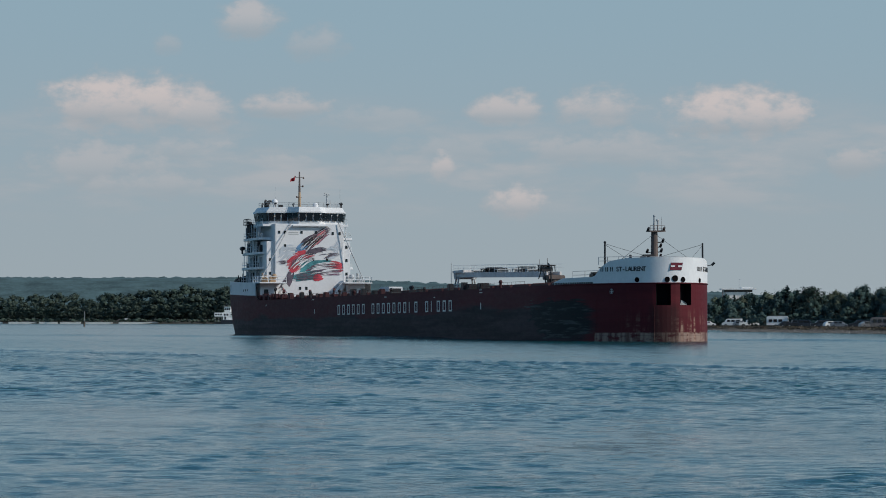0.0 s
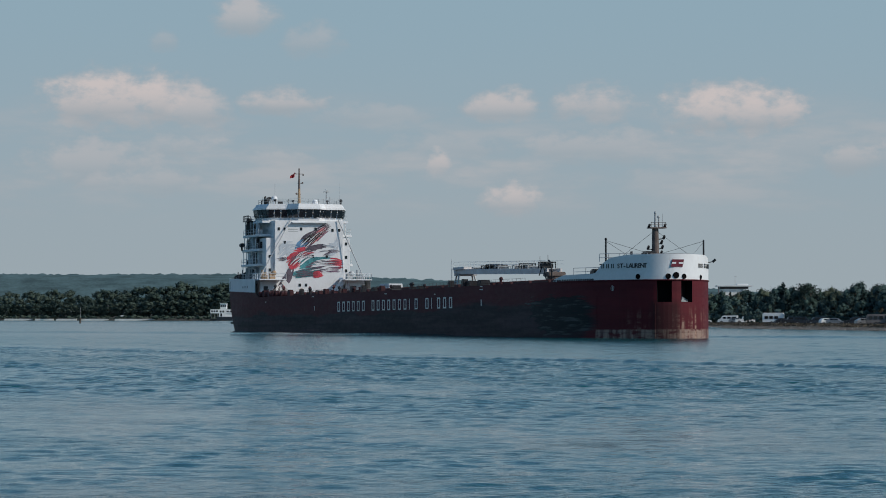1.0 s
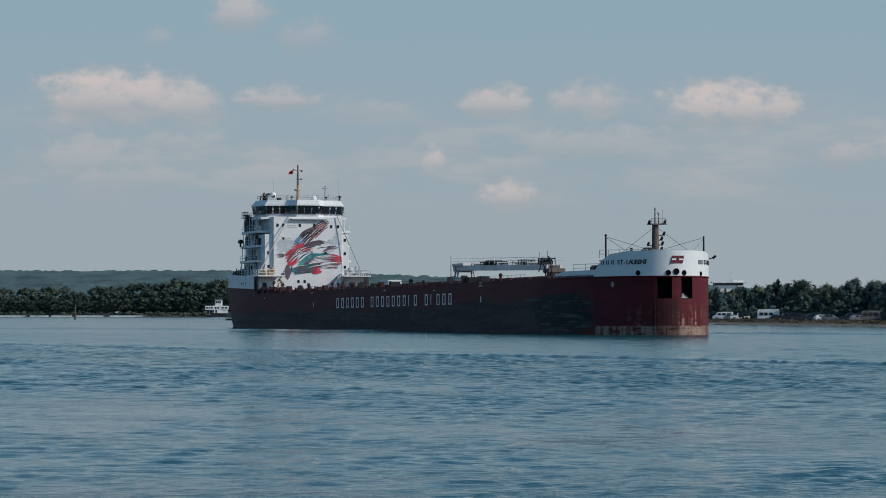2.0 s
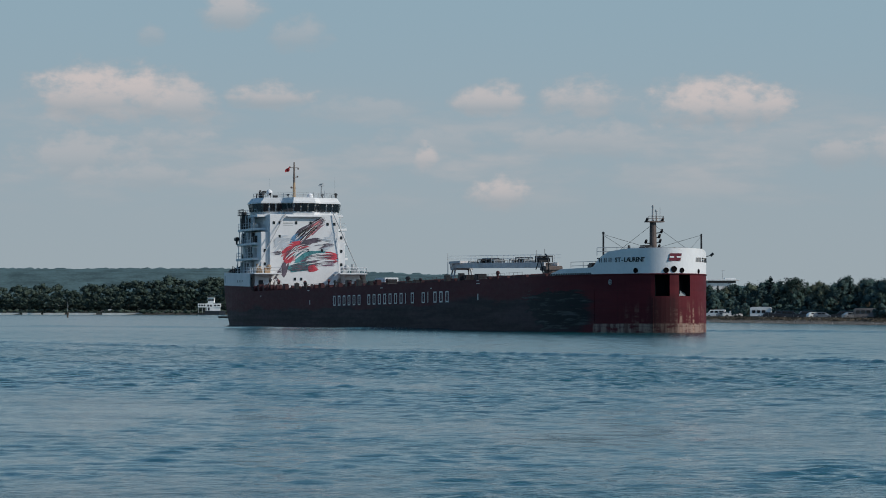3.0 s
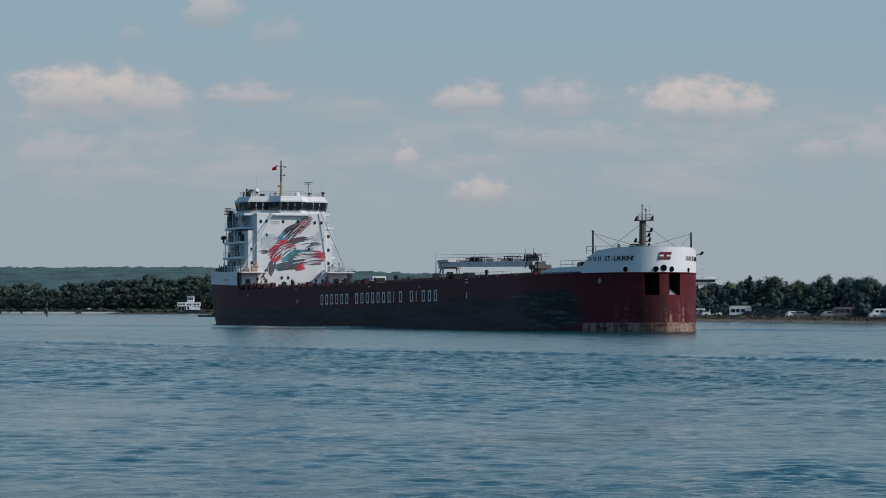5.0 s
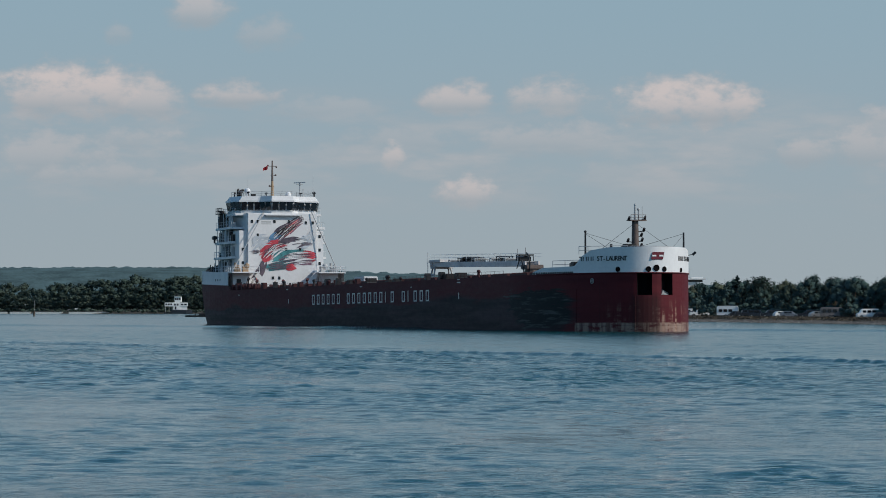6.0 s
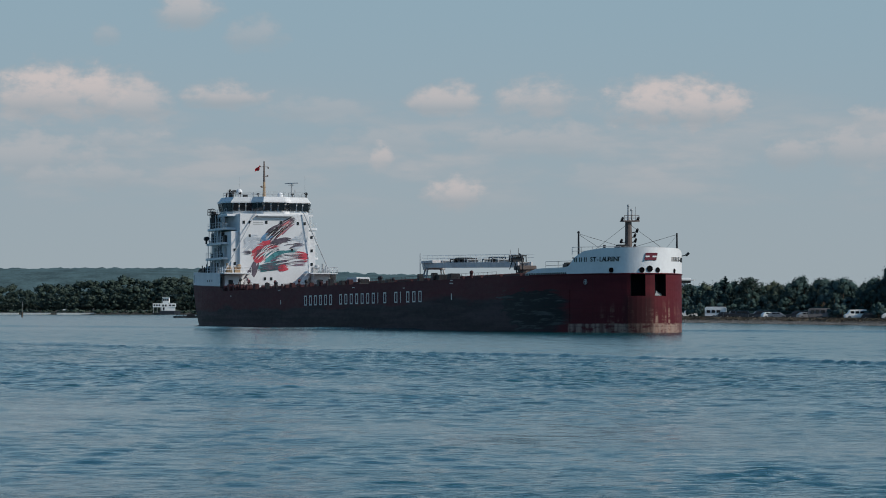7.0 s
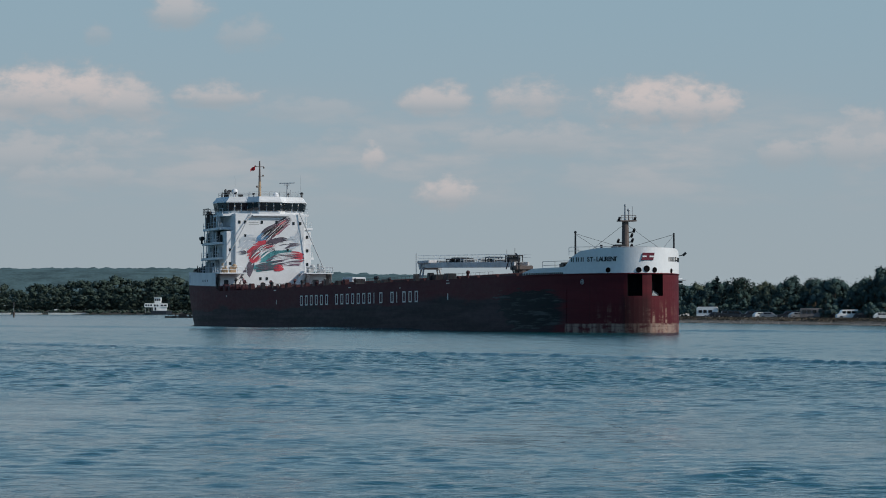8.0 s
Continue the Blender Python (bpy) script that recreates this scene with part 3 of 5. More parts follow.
    nt.links.new(noise_at(nt, co, 0.5, 3), bn.inputs["Height"])
    nt.links.new(bn.outputs[0], b.inputs["Normal"])
    return m


HULL = hull_material()
WHITE = material("white_ship_paint", (0.70, 0.70, 0.70), 0.5, var=0.07, scale=0.8, bump=0.01)
GREY = material("grey_ship_paint", (0.42, 0.43, 0.43), 0.5, var=0.15, scale=1.0)
DARK = material("black_steel", (0.018, 0.018, 0.020), 0.5, var=0.4, scale=2)
# near-black that paints the shade inside anchor pockets and fairlead holes
PIT_SHADE = material("recess_shade_black", (0.006, 0.005, 0.006), 0.9, var=0.3, spec=0.05)
OXIDE = material("oxide_red_deck_paint", (0.060, 0.015, 0.017), 0.7, var=0.35, scale=1.0, bump=0.02)
BOOM_WHITE = material("weathered_boom_paint", (0.70, 0.64, 0.61), 0.6, var=0.22, scale=0.9, tint=(0.80, 0.76, 0.73))
BUFF = material("buff_mast_paint", (0.36, 0.24, 0.14), 0.5, var=0.15, scale=1.5)
RUSTY = material("brown_weathered_mast", (0.13, 0.098, 0.085), 0.6, var=0.3, scale=2)


def outline(out=0.0, lo=-1.0):
    """The hull's plan from the starboard quarter round the bow to the port quarter: (s, y)."""
    side = [i for i in (lo, 2, 6, 12, 18, 24, 28, 31.5, 34, 40, 60, 85, 110, 135, 160, 185, 190)]
    angles = sorted(set(list(range(-90, 91, 3)) + [-12.9, -3.4, 3.4, 12.9]))
    pts = [(s, -side_half(s) - out) for s in side]
    pts += [tuple(bow_xy(a, out)) for a in angles]
    pts += [(s, side_half(s) + out) for s in reversed(side)]
    return pts


def build_hull(ship):
    bm = BM()
    pts = outline()
    levels = [-5.0, -1.0, 0.5, 2.0, 4.25, 7.32]
    cols = []
    for s, y in pts:
        top = hull_top(s)
        zs = levels[:-1] + [min(7.32, top - 0.02), top]
        rake = lambda z: (max(0, (8 - z)) * 0.45 + 0.0) * max(0, 1 - s / 12)
        cols.append([bm.verts.new((s + rake(z), y * (1 - 0.10 * max(0, (3 - z) / 8) * max(0, 1 - s / 40)), z)) for z in zs])
    n = len(levels)
    for a, b, pa, pb in zip(cols, cols[1:], pts, pts[1:]):
        mid = math.degrees(math.atan2((pa[1] + pb[1]) / 2 / BEAM, ((pa[0] + pb[0]) / 2 - LOA + BOW) / BOW))
        for i in range(n):
            if i == 4 and 3.4 < abs(mid) < 12.9 and pa[0] > 200:
                continue        # the anchor pockets go in here
            bm.faces.new((a[i], b[i], b[i + 1], a[i + 1]))
    bm.faces.new([c for c in cols[0]] + [c for c in reversed(cols[-1])])
    hull = part("hull", bm, HULL, ship, "dark red hull with black scraped lower plates")
    # anchor pockets
    for sgn in (-1, 1):
        bm = BM()
        ring_o = [bow_xy(sgn * a) for a in (3.4, 6, 9, 12.9)]
        ring_i = [bow_xy(sgn * a, -1.3) for a in (3.4, 6, 9, 12.9)]
        for z0, z1 in ((4.25, 7.32),):
            for i in range(3):
                bm.faces.new([bm.verts.new((p.x, p.y, z)) for p, z in ((ring_i[i], z0), (ring_i[i + 1], z0), (ring_i[i + 1], z1), (ring_i[i], z1))])
                for z in (z0, z1):
                    bm.faces.new([bm.verts.new((p.x, p.y, z)) for p in (ring_o[i], ring_o[i + 1], ring_i[i + 1], ring_i[i])])
            for k in (0, 3):
                bm.faces.new([bm.verts.new((p.x, p.y, z)) for p, z in ((ring_o[k], z0), (ring_i[k], z0), (ring_i[k], z1), (ring_o[k], z1))])
        part("anchor_pocket", bm, PIT_SHADE, hull, "recessed anchor pocket, its shade painted black")
        if sgn < 0:
            continue        # the starboard pocket looks empty: its anchor hangs deep inside
        bm = BM()
        f = bow_frame(sgn * 8.2, 4.3, -0.6)
        for pts3 in (((-0.6, 0.0, 0), (0.7, 0.0, 0), (0.5, 0.25, 0.2), (-0.1, 0.5, 0.25), (-0.45, 0.7, 0.2)),):
            vs = [bm.verts.new(f @ Vector(p)) for p in pts3] + [bm.verts.new(f @ (Vector(p) + Vector((0, 0, -0.35)))) for p in pts3]
            k = len(pts3)
            bm.faces.new(vs[:k])
            bm.faces.new(vs[:k - 1:-1])
            for i in range(k):
                bm.faces.new((vs[i], vs[(i + 1) % k], vs[k + (i + 1) % k], vs[k + i]))
        part("anchor", bm, GREY if sgn > 0 else DARK, hull, "stowed anchor")
    # main deck
    bm = BM()
    inner = [(s, y) for s, y in outline(-0.12) if s < 224]
    lo = [bm.verts.new((s, y, 7.05)) for s, y in inner]
    hi = [bm.verts.new((s, y, 7.2)) for s, y in inner]
    bm.faces.new(hi)
    bm.faces.new(lo[::-1])
    part("main_deck", bm, OXIDE, ship, "oxide red steel main deck")
    # white bulwarks
    for name, keep, top, base in (("forecastle_bulwark", lambda s: s > 205, white_top, lambda s: 7.38),
                                  ("poop_bulwark", lambda s: s <= 31.5, lambda s: 10.9 + 0.8 * (31 - s) / 31, hull_top)):
        bm = BM()
        o, i = outline(0.03), outline(-0.14)
        if name[0] == "f":
            fine = sorted(set([a * 1.5 for a in range(-47, 48)]))
            o, i = [tuple(bow_xy(a, 0.03)) for a in fine], [tuple(bow_xy(a, -0.14)) for a in fine]
            runs = [(o, i)]
        else:
            so, si = [p for p in o if keep(p[0])], [p for p in i if keep(p[0])]
            half = len(so) // 2
            runs = [(so[half:] + so[:half], si[half:] + si[:half])]
        for ro, ri in runs:
            prev = None
            for (xo, yo), (xi, yi) in zip(ro, ri):
                cur = [bm.verts.new(c) for c in ((xo, yo, base(xo)), (xo, yo, top(xo)), (xi, yi, top(xo)), (xi, yi, base(xo)))]
                if prev:
                    for k in range(4):
                        bm.faces.new((prev[k], cur[k], cur[(k + 1) % 4], prev[(k + 1) % 4]))
                prev = cur
        part(name, bm, WHITE, ship, "white painted bulwark")
    bm = BM()
    fd = [tuple(bow_xy(a, -0.16)) for a in range(-45, 46, 3)]
    prism(bm, fd, 9.6, 9.75)
    part("forecastle_deck", bm, OXIDE, ship)
    return hull


ship = tagged(new("cargo_ship"), "long dark red bulk carrier with a white painted deckhouse", "ship")
build_hull(ship)


def fins(bm, pts, z, h=1.05, r=0.035, step=2.2, mids=2):
    """A handrail along the points at height z: posts and rails."""
    for (x0, y0), (x1, y1) in zip(pts, pts[1:]):
        for k in range(mids):
            hh = h * (k + 1) / mids
            tube(bm, (x0, y0, z + hh), (x1, y1, z + hh), r, n=4)
        n = max(1, int(math.hypot(x1 - x0, y1 - y0) / step))
        for i in range(n + 1):
            f = i / n
            x, y = x0 + (x1 - x0) * f, y0 + (y1 - y0) * f
            tube(bm, (x, y, z), (x, y, z + h), r * 1.2, n=4)
    return bm


GLASS = material("dark_window_glass", (0.012, 0.016, 0.020), 0.12, var=0.2, spec=0.6)
RED = material("mural_red", (0.50, 0.022, 0.045), 0.5, var=0.45, scale=1.6, tint=(0.70, 0.085, 0.115))
TEAL = material("mural_teal", (0.03, 0.16, 0.19), 0.5, var=0.5, scale=1.6, tint=(0.10, 0.36, 0.38))
SLATE = material("mural_slate", (0.05, 0.05, 0.075), 0.5, var=0.4, scale=2.0, tint=(0.16, 0.12, 0.15))
PLUM = material("mural_plum", (0.10, 0.07, 0.16), 0.5, var=0.4, scale=2.0, tint=(0.33, 0.16, 0.20))
PALE = material("mural_grey", (0.50, 0.54, 0.58), 0.5, var=0.15, scale=2.0)
SALMON = material("mural_pink", (0.60, 0.20, 0.21), 0.5, var=0.3, scale=2.0)
SKYBLUE = material("mural_blue", (0.10, 0.22, 0.36), 0.5, var=0.4, scale=2.0)
YELLOW = material("white_letter_paint", (0.76, 0.74, 0.70), 0.55, var=0.12, scale=2.0)
FLAG = material("red_flag_cloth", (0.45, 0.03, 0.04), 0.8, var=0.3, scale=3.0)


def blade(bm, face, a, b, w, bend=0.0, lift=0.006, n=7):
    """A painted feather stroke on the deckhouse front from a to b: pointed at the end, bowed by bend."""
    ax, az = a
    bx, bz = b
    dx, dz = bx - ax, bz - az
    ln = math.hypot(dx, dz)
    nx, nz = -dz / ln, dx / ln
    left, right = [], []
    for i in range(n + 1):
        t = i / n
        c = bend * 4 * t * (1 - t)
        hw = 0.5 * w * (min(1, 0.35 + 3.0 * t) * (1 - t ** 2.2) + 0.03)
        px, pz = ax + dx * t + nx * c, az + dz * t + nz * c
        left.append(bm.verts.new((face + lift, px + nx * hw, pz + nz * hw)))
        right.append(bm.verts.new((face + lift, px - nx * hw, pz - nz * hw)))
    for i in range(n):
        bm.faces.new((right[i], right[i + 1], left[i + 1], left[i]))


def build_mural(house):
    """A large bird in bright feathers painted over the house front."""
    face = HOUSE_S + 0.02
    rng = random.Random(21)
    # group: material, count, root, spread of roots, tip, spread of tips, width, bend
    groups = [("mural_wing", SLATE, 15, (-2.6, 17.2), 0.75, (4.3, 22.0), 0.55, 0.62, 0.25),
              ("mural_wing_red", PLUM, 12, (-1.0, 17.7), 0.8, (4.0, 21.4), 0.7, 0.42, 0.2),
              ("mural_wing_pink", SALMON, 6, (0.2, 18.4), 0.6, (3.8, 21.2), 0.6, 0.20, 0.1),
              ("mural_shoulder", SKYBLUE, 9, (-3.0, 16.7), 0.5, (-0.3, 18.7), 0.8, 0.42, 0.2),
              ("mural_chest", RED, 20, (-4.4, 14.3), 0.75, (0.9, 16.8), 0.55, 0.75, 0.7),
              ("mural_breast", SALMON, 13, (-4.6, 13.6), 0.9, (-0.3, 14.7), 0.8, 0.42, 0.4),
              ("mural_belly", RED, 10, (-4.3, 12.9), 0.5, (-2.4, 15.6), 1.0, 0.36, -0.2),
              ("mural_neck", SLATE, 8, (-0.9, 16.6), 0.35, (3.7, 17.6), 0.25, 0.42, 0.35),
              ("mural_back", TEAL, 18, (-2.2, 13.9), 0.7, (4.8, 15.0), 0.75, 0.55, 0.2),
              ("mural_tail", RED, 16, (3.0, 14.0), 0.8, (7.0, 14.2), 0.85, 0.62, 0.1),
              ("mural_tail_plum", PLUM, 14, (-0.8, 13.1), 0.5, (6.4, 12.9), 0.5, 0.40, 0.2),
              ("mural_under", TEAL, 13, (-3.6, 11.9), 0.55, (2.4, 12.6), 0.75, 0.50, 0.2),
              ("mural_spot", RED, 7, (0.7, 12.0), 0.4, (2.9, 12.0), 0.35, 0.60, 0.15),
              ("mural_leg", SLATE, 12, (-3.6, 13.3), 0.5, (-5.7, 9.4), 0.7, 0.42, 0.2),
              ("mural_claw", SALMON, 4, (-5.0, 10.3), 0.3, (-4.9, 9.0), 0.3, 0.40, 0.1),
              ("mural_smoke", PALE, 9, (-6.6, 16.0), 1.2, (-2.4, 17.8), 1.2, 0.30, 0.5),
              ("mural_swirl", PALE, 7, (3.4, 16.4), 1.0, (6.6, 19.2), 0.9, 0.26, -0.6),
              ("mural_streak", SLATE, 3, (2.0, 16.2), 0.5, (6.4, 16.6), 0.2, 0.16, 0.2),
              ("mural_quill", SLATE, 9, (-4.2, 14.0), 0.8, (1.2, 16.6), 0.7, 0.13, 0.5),
              ("mural_quill_white", WHITE, 6, (-3.8, 13.6), 0.9, (1.0, 16.3), 0.8, 0.14, 0.4),
              ("mural_quill_tail", SLATE, 12, (-0.6, 13.2), 1.0, (6.6, 14.4), 1.0, 0.14, 0.2),
              ("mural_tail_white", WHITE, 7, (-0.4, 13.4), 1.2, (6.8, 14.0), 1.1, 0.15, 0.2),
              ("mural_wing_white", WHITE, 6, (-1.8, 17.4), 0.9, (4.2, 21.6), 0.7, 0.13, 0.2),
              ("mural_wing_black", DARK, 9, (-1.4, 17.6), 0.8, (4.3, 21.9), 0.6, 0.12, 0.2),
              ("mural_under_dark", SLATE, 8, (-3.6, 11.8), 0.6, (2.0, 12.5), 0.7, 0.15, 0.2),
              ("mural_flick", SLATE, 2, (-4.0, 15.4), 0.3, (-6.9, 14.9), 0.2, 0.14, 0.05)]
    for i, (name, mat, n, root, rs, tip, tsp, w, bend) in enumerate(groups):
        bm = BM()
        n = n * 2
        for k in range(n):
            f = (k / max(1, n - 1) - 0.5) * 2 + rng.uniform(-0.12, 0.12)
            dx, dz = tip[0] - root[0], tip[1] - root[1]
            ln = math.hypot(dx, dz)
            nx, nz = -dz / ln, dx / ln
            cut = rng.uniform(0.35, 1.0)
            start = rng.uniform(0.0, 0.45)
            a = (root[0] + nx * rs * f + dx * start, root[1] + nz * rs * f + dz * start)
            end = min(1.0, start + 0.35 + 0.4 * cut)
            g = f * (1 - end) * rs + f * end * tsp
            b = (root[0] + dx * end + nx * g + rng.uniform(-0.15, 0.15), root[1] + dz * end + nz * g)
            blade(bm, face, a, b, w * 1.12 * rng.uniform(0.5, 1.3), bend * rng.uniform(0.6, 1.3), 0.004 + 0.004 * i + 0.0002 * k)
        part(name, bm, mat, house, "painted feathers of a bird mural")


BRIDGE = [(28.5, -2.2), (28.5, 2.2), (26.2, 3.9), (25.6, 7.8), (22.4, 8.95), (19.0, 8.95), (19.0, -8.8), (22.4, -8.8), (25.6, -7.8), (26.2, -3.9)]


def build_house(ship):
    bm = BM()
    box(bm, 9, HOUSE_S, -7.1, 7.2, 7.2, 22.8, 0.12)
    house = part("deckhouse", bm, WHITE, ship, "white deckhouse tower with a bird mural")
    for sgn in (-1, 1):
        bm = BM()
        box(bm, 12.5, HOUSE_S - 0.6, sgn * 7.0, sgn * 8.7, 7.2, 19.3, 0.08)
        part("side_trunk", bm, WHITE, house)
    # stepped aft decks
    for z, s0, half in ((11.0, 11.6, 9.95), (14.0, 12.0, 9.9), (17.0, 12.4, 9.8), (19.9, 12.8, 9.7), (22.6, 15.5, 8.9)):
        bm = BM()
        box(bm, s0, 25.5, -half, half, z - 0.25, z + 0.22, 0.04)
        slab = part("side_deck", bm, WHITE, ship)
        bm = BM()
        fins(bm, [(25.0, -half + 0.1), (s0 + 0.1, -half + 0.1), (s0 + 0.1, half - 0.1), (25.0, half - 0.1)], z + 0.2, 1.1, 0.03, 1.8)
        part("handrail", bm, WHITE, slab)
        if z < 20:
            for i in range(5):
                s = s0 + 0.6 + i * (24 - s0) / 5
                for sgn in (-1, 1):
                    bm = BM()
                    tube(bm, (s, sgn * (half - 0.4), z + 0.2), (s, sgn * (half - 0.4), z + 3.0), 0.08, n=6)
                    part("stanchion", bm, WHITE, slab)
            for i in range(6):
                s, h = s0 + 1.5 + i * 2.0, (1.4, 2.0, 0.9, 2.3)[(i * 3 + int(z)) % 4]
                bm = BM()
                box(bm, s, s + 0.9, -8.75 - 0.5, -8.72, z + 0.22, z + 0.22 + h, 0.06)
                part("deck_locker", bm, (GREY, DARK, DARK, GREY)[(i + int(z)) % 4], slab, "grey locker or vent against the deckhouse")
        bm = BM()
        box(bm, s0 + 0.6, 17.0, -half + 1.35, half - 1.35, z + 0.22, z + (2.75 if z < 20 else 2.0), 0.05)
        part("cabin_block", bm, WHITE, slab)
    # sloping ladders and dark doors along the starboard decks
    for z, s in ((11.2, 14.5), (14.2, 18.5), (17.2, 15.0), (11.2, 20.5)):
        bm = BM()
        for d in (0.0, 0.7):
            box(bm, -0.06, 0.06, d, d + 0.06, 0, 3.9, m=pose(s, -9.7, z, 0, 40, 0))
        for i in range(9):
            box(bm, -0.1, 0.1, 0.05, 0.7, 0.3 + i * 0.4, 0.34 + i * 0.4, m=pose(s, -9.7, z, 0, 40, 0))
        part("ladder", bm, GREY, house)
    for s, z in ((14.4, 11.22), (13.6, 14.22), (15.3, 14.22), (14.5, 17.22), (16.2, 20.12), (15.9, 17.22)):
        bm = BM()
        y = {11.22: -8.62, 14.22: -8.57, 17.22: -8.47, 20.12: -8.37}[z]
        box(bm, s - 0.42, s + 0.42, y, y + 0.1, z, z + 1.95, 0.03)
        part("door", bm, GREY, house)
    # portholes of the front
    holes = [(-6.2, 21.1), (-5.0, 21.1), (-1.6, 21.1), (1.4, 21.1), (4.9, 20.9), (6.3, 20.9), (-5.0, 18.4), (3.7, 15.6), (3.7, 12.9), (0.8, 15.6),
             (-1.9, 9.9), (-0.6, 9.9)]
    for y, z in holes:
        bm = BM()
        box(bm, HOUSE_S - 0.1, HOUSE_S + 0.10, y - 0.24, y + 0.24, z - 0.3, z + 0.3, 0.05)
        part("porthole", bm, GLASS, house, "dark porthole")
    for y, z in ((-7.9, 15.6), (-7.9, 12.9), (7.9, 18.2), (7.9, 15.5), (7.9, 12.8)):
        bm = BM()
        box(bm, HOUSE_S - 0.7, HOUSE_S - 0.50, y - 0.24, y + 0.24, z - 0.3, z + 0.3, 0.05)
        part("porthole", bm, GLASS, house, "dark porthole")
    for z0, z1, w in ((20.9, 21.15, 2.0), (20.55, 20.7, 2.1)):
        bm = BM()
        box(bm, HOUSE_S, HOUSE_S + 0.012, -4.3, -4.3 + w, z0, z1)
        part("small_notice", bm, GREY, house, "thin grey bar of small writing")
    build_mural(house)
    # lower wing platforms before the house, on knees
    for sgn in (-1, 1):
        bm = BM()
        box(bm, 26.5, 33.6, sgn * 6.0, sgn * 11.6, 10.75, 11.0, 0.04)
        box(bm, 28.4, 31.0, sgn * 7.5, sgn * 10.8, 7.2, 10.75, 0.05)
        plat = part("wing_platform", bm, WHITE, ship)
        bm = BM()
        fins(bm, [(28.4, sgn * 11.5), (33.5, sgn * 11.5), (33.5, sgn * 6.1)], 11.0, 1.1, 0.05, 1.4)
        part("handrail", bm, WHITE, plat)
        bm = BM()
        tube(bm, (30.6, sgn * 10.9, 11.0), (28.6, 6.0 if sgn > 0 else -3.8, 23.0), 0.11, 0.09)
        part("diagonal_strut", bm, GREY, house, "long grey diagonal strut")
        bm = BM()
        box(bm, -0.12, 0.12, -0.5, 0.5, 0, 4.9, m=pose(31.5, sgn * 6.3, 10.8, 0, 0, 0) @ pose(0, 0, 0, sgn * 140, 0, 0))
        part("stair", bm, WHITE, house)
        bm = BM()
        for k in range(4):
            s = 29.2 + k * 1.1
            tube(bm, (s, sgn * 9.8, 11.0), (s, sgn * 9.8, 11.0 + (1.9, 0.9, 1.4, 0.8)[k]), 0.28 - 0.03 * k, n=8)
        ball(bm, (31.2, sgn * 8.0, 12.2), 0.55)
        box(bm, 29.0, 30.2, sgn * 7.4, sgn * 8.6, 11.0, 12.3, 0.05)
        part("winch", bm, (BUFF if sgn < 0 else GREY), plat, "deck gear on the platform")
    # dark doors and vents in the blocks under the platforms
    for y, w, h in ((-9.6, 0.45, 2.0), (-8.3, 0.35, 1.2), (8.6, 0.5, 2.1), (9.9, 0.4, 1.4), (7.8, 0.3, 0.9)):
        bm = BM()
        box(bm, 30.95, 31.06, y - w, y + w, 7.6, 7.6 + h, 0.04)
        part("block_door", bm, DARK, ship, "dark door under the platform")
    # crowded gear at the foot of the house
    rng = random.Random(14)
    for i in range(26):
        s, y, h = rng.uniform(33.2, 41.0), -10.4 + 0.8 * i, rng.uniform(0.9, 2.3)
        bm = BM()
        if i % 3 == 0:
            box(bm, s - 0.5, s + 0.5, y - 0.45, y + 0.45, 7.2, 7.2 + h * 0.8, 0.08)
            tube(bm, (s, y - 0.6, 7.4 + h * 0.5), (s, y + 0.6, 7.4 + h * 0.5), 0.35, 0.35, 10)
        elif i % 3 == 1:
            tube(bm, (s, y, 7.2), (s, y, 7.2 + h), 0.16, 0.14, 8)
            tube(bm, (s, y, 7.1 + h), (s + 0.4, y, 7.4 + h), 0.26, 0.30, 8)
        else:
            tube(bm, (s, y - 0.45, 7.9), (s, y + 0.45, 7.9), 0.6, 0.6, 12)
            box(bm, s - 0.6, s + 0.6, y + 0.4, y + 0.55, 7.2, 8.7, 0.04)
        part("foredeck_gear", bm, (OXIDE, DARK, OXIDE, RUSTY)[i % 4], ship, "winches and vents before the deckhouse")
    # bridge
    bm = BM()
    prism(bm, [(x * 0.97 + 0.5, y * 0.95) for x, y in BRIDGE], 22.55, 23.3, 0.045)
    bridge = part("bridge", bm, WHITE, ship, "white wheelhouse with slanted dark windows")
    bm = BM()
    prism(bm, [(x * 0.97 + 0.6, y * 0.965) for x, y in BRIDGE], 23.25, 25.1, 0.0)
    part("window_band", bm, WHITE, bridge)
    n = len(BRIDGE)
    cx, cy = sum(p[0] for p in BRIDGE) / n, 0.0
    panes = {(0, 1): 3, (1, 2): 2, (2, 3): 3, (3, 4): 2, (4, 5): 3, (9, 0): 2, (8, 9): 3, (7, 8): 2, (6, 7): 3}
    for (i, j), cnt in panes.items():
        a, b = Vector(BRIDGE[i]), Vector(BRIDGE[j])
        d = (b - a).normalized()
        nrm = Vector((d.y, -d.x))
        if nrm.dot((a + b) / 2 - Vector((cx, cy))) < 0:
            nrm = -nrm
        for k in range(cnt):
            w = (b - a).length / cnt
            p0 = a + d * (k * w + 0.13)
            p1 = a + d * ((k + 1) * w - 0.13)
            bm = BM()
            vs = []
            for off in (0.10, 0.02):
                for p, z, o in ((p0, 23.42, off - 0.05), (p1, 23.42, off - 0.05), (p1, 25.0, off + 0.28), (p0, 25.0, off + 0.28)):
                    q = p + nrm * o
                    vs.append(bm.verts.new((q.x, q.y, z)))
            bm.faces.new(vs[:4])
            bm.faces.new(vs[7:3:-1])
            for m in range(4):
                bm.faces.new((vs[m], vs[(m + 1) % 4], vs[4 + (m + 1) % 4], vs[4 + m]))
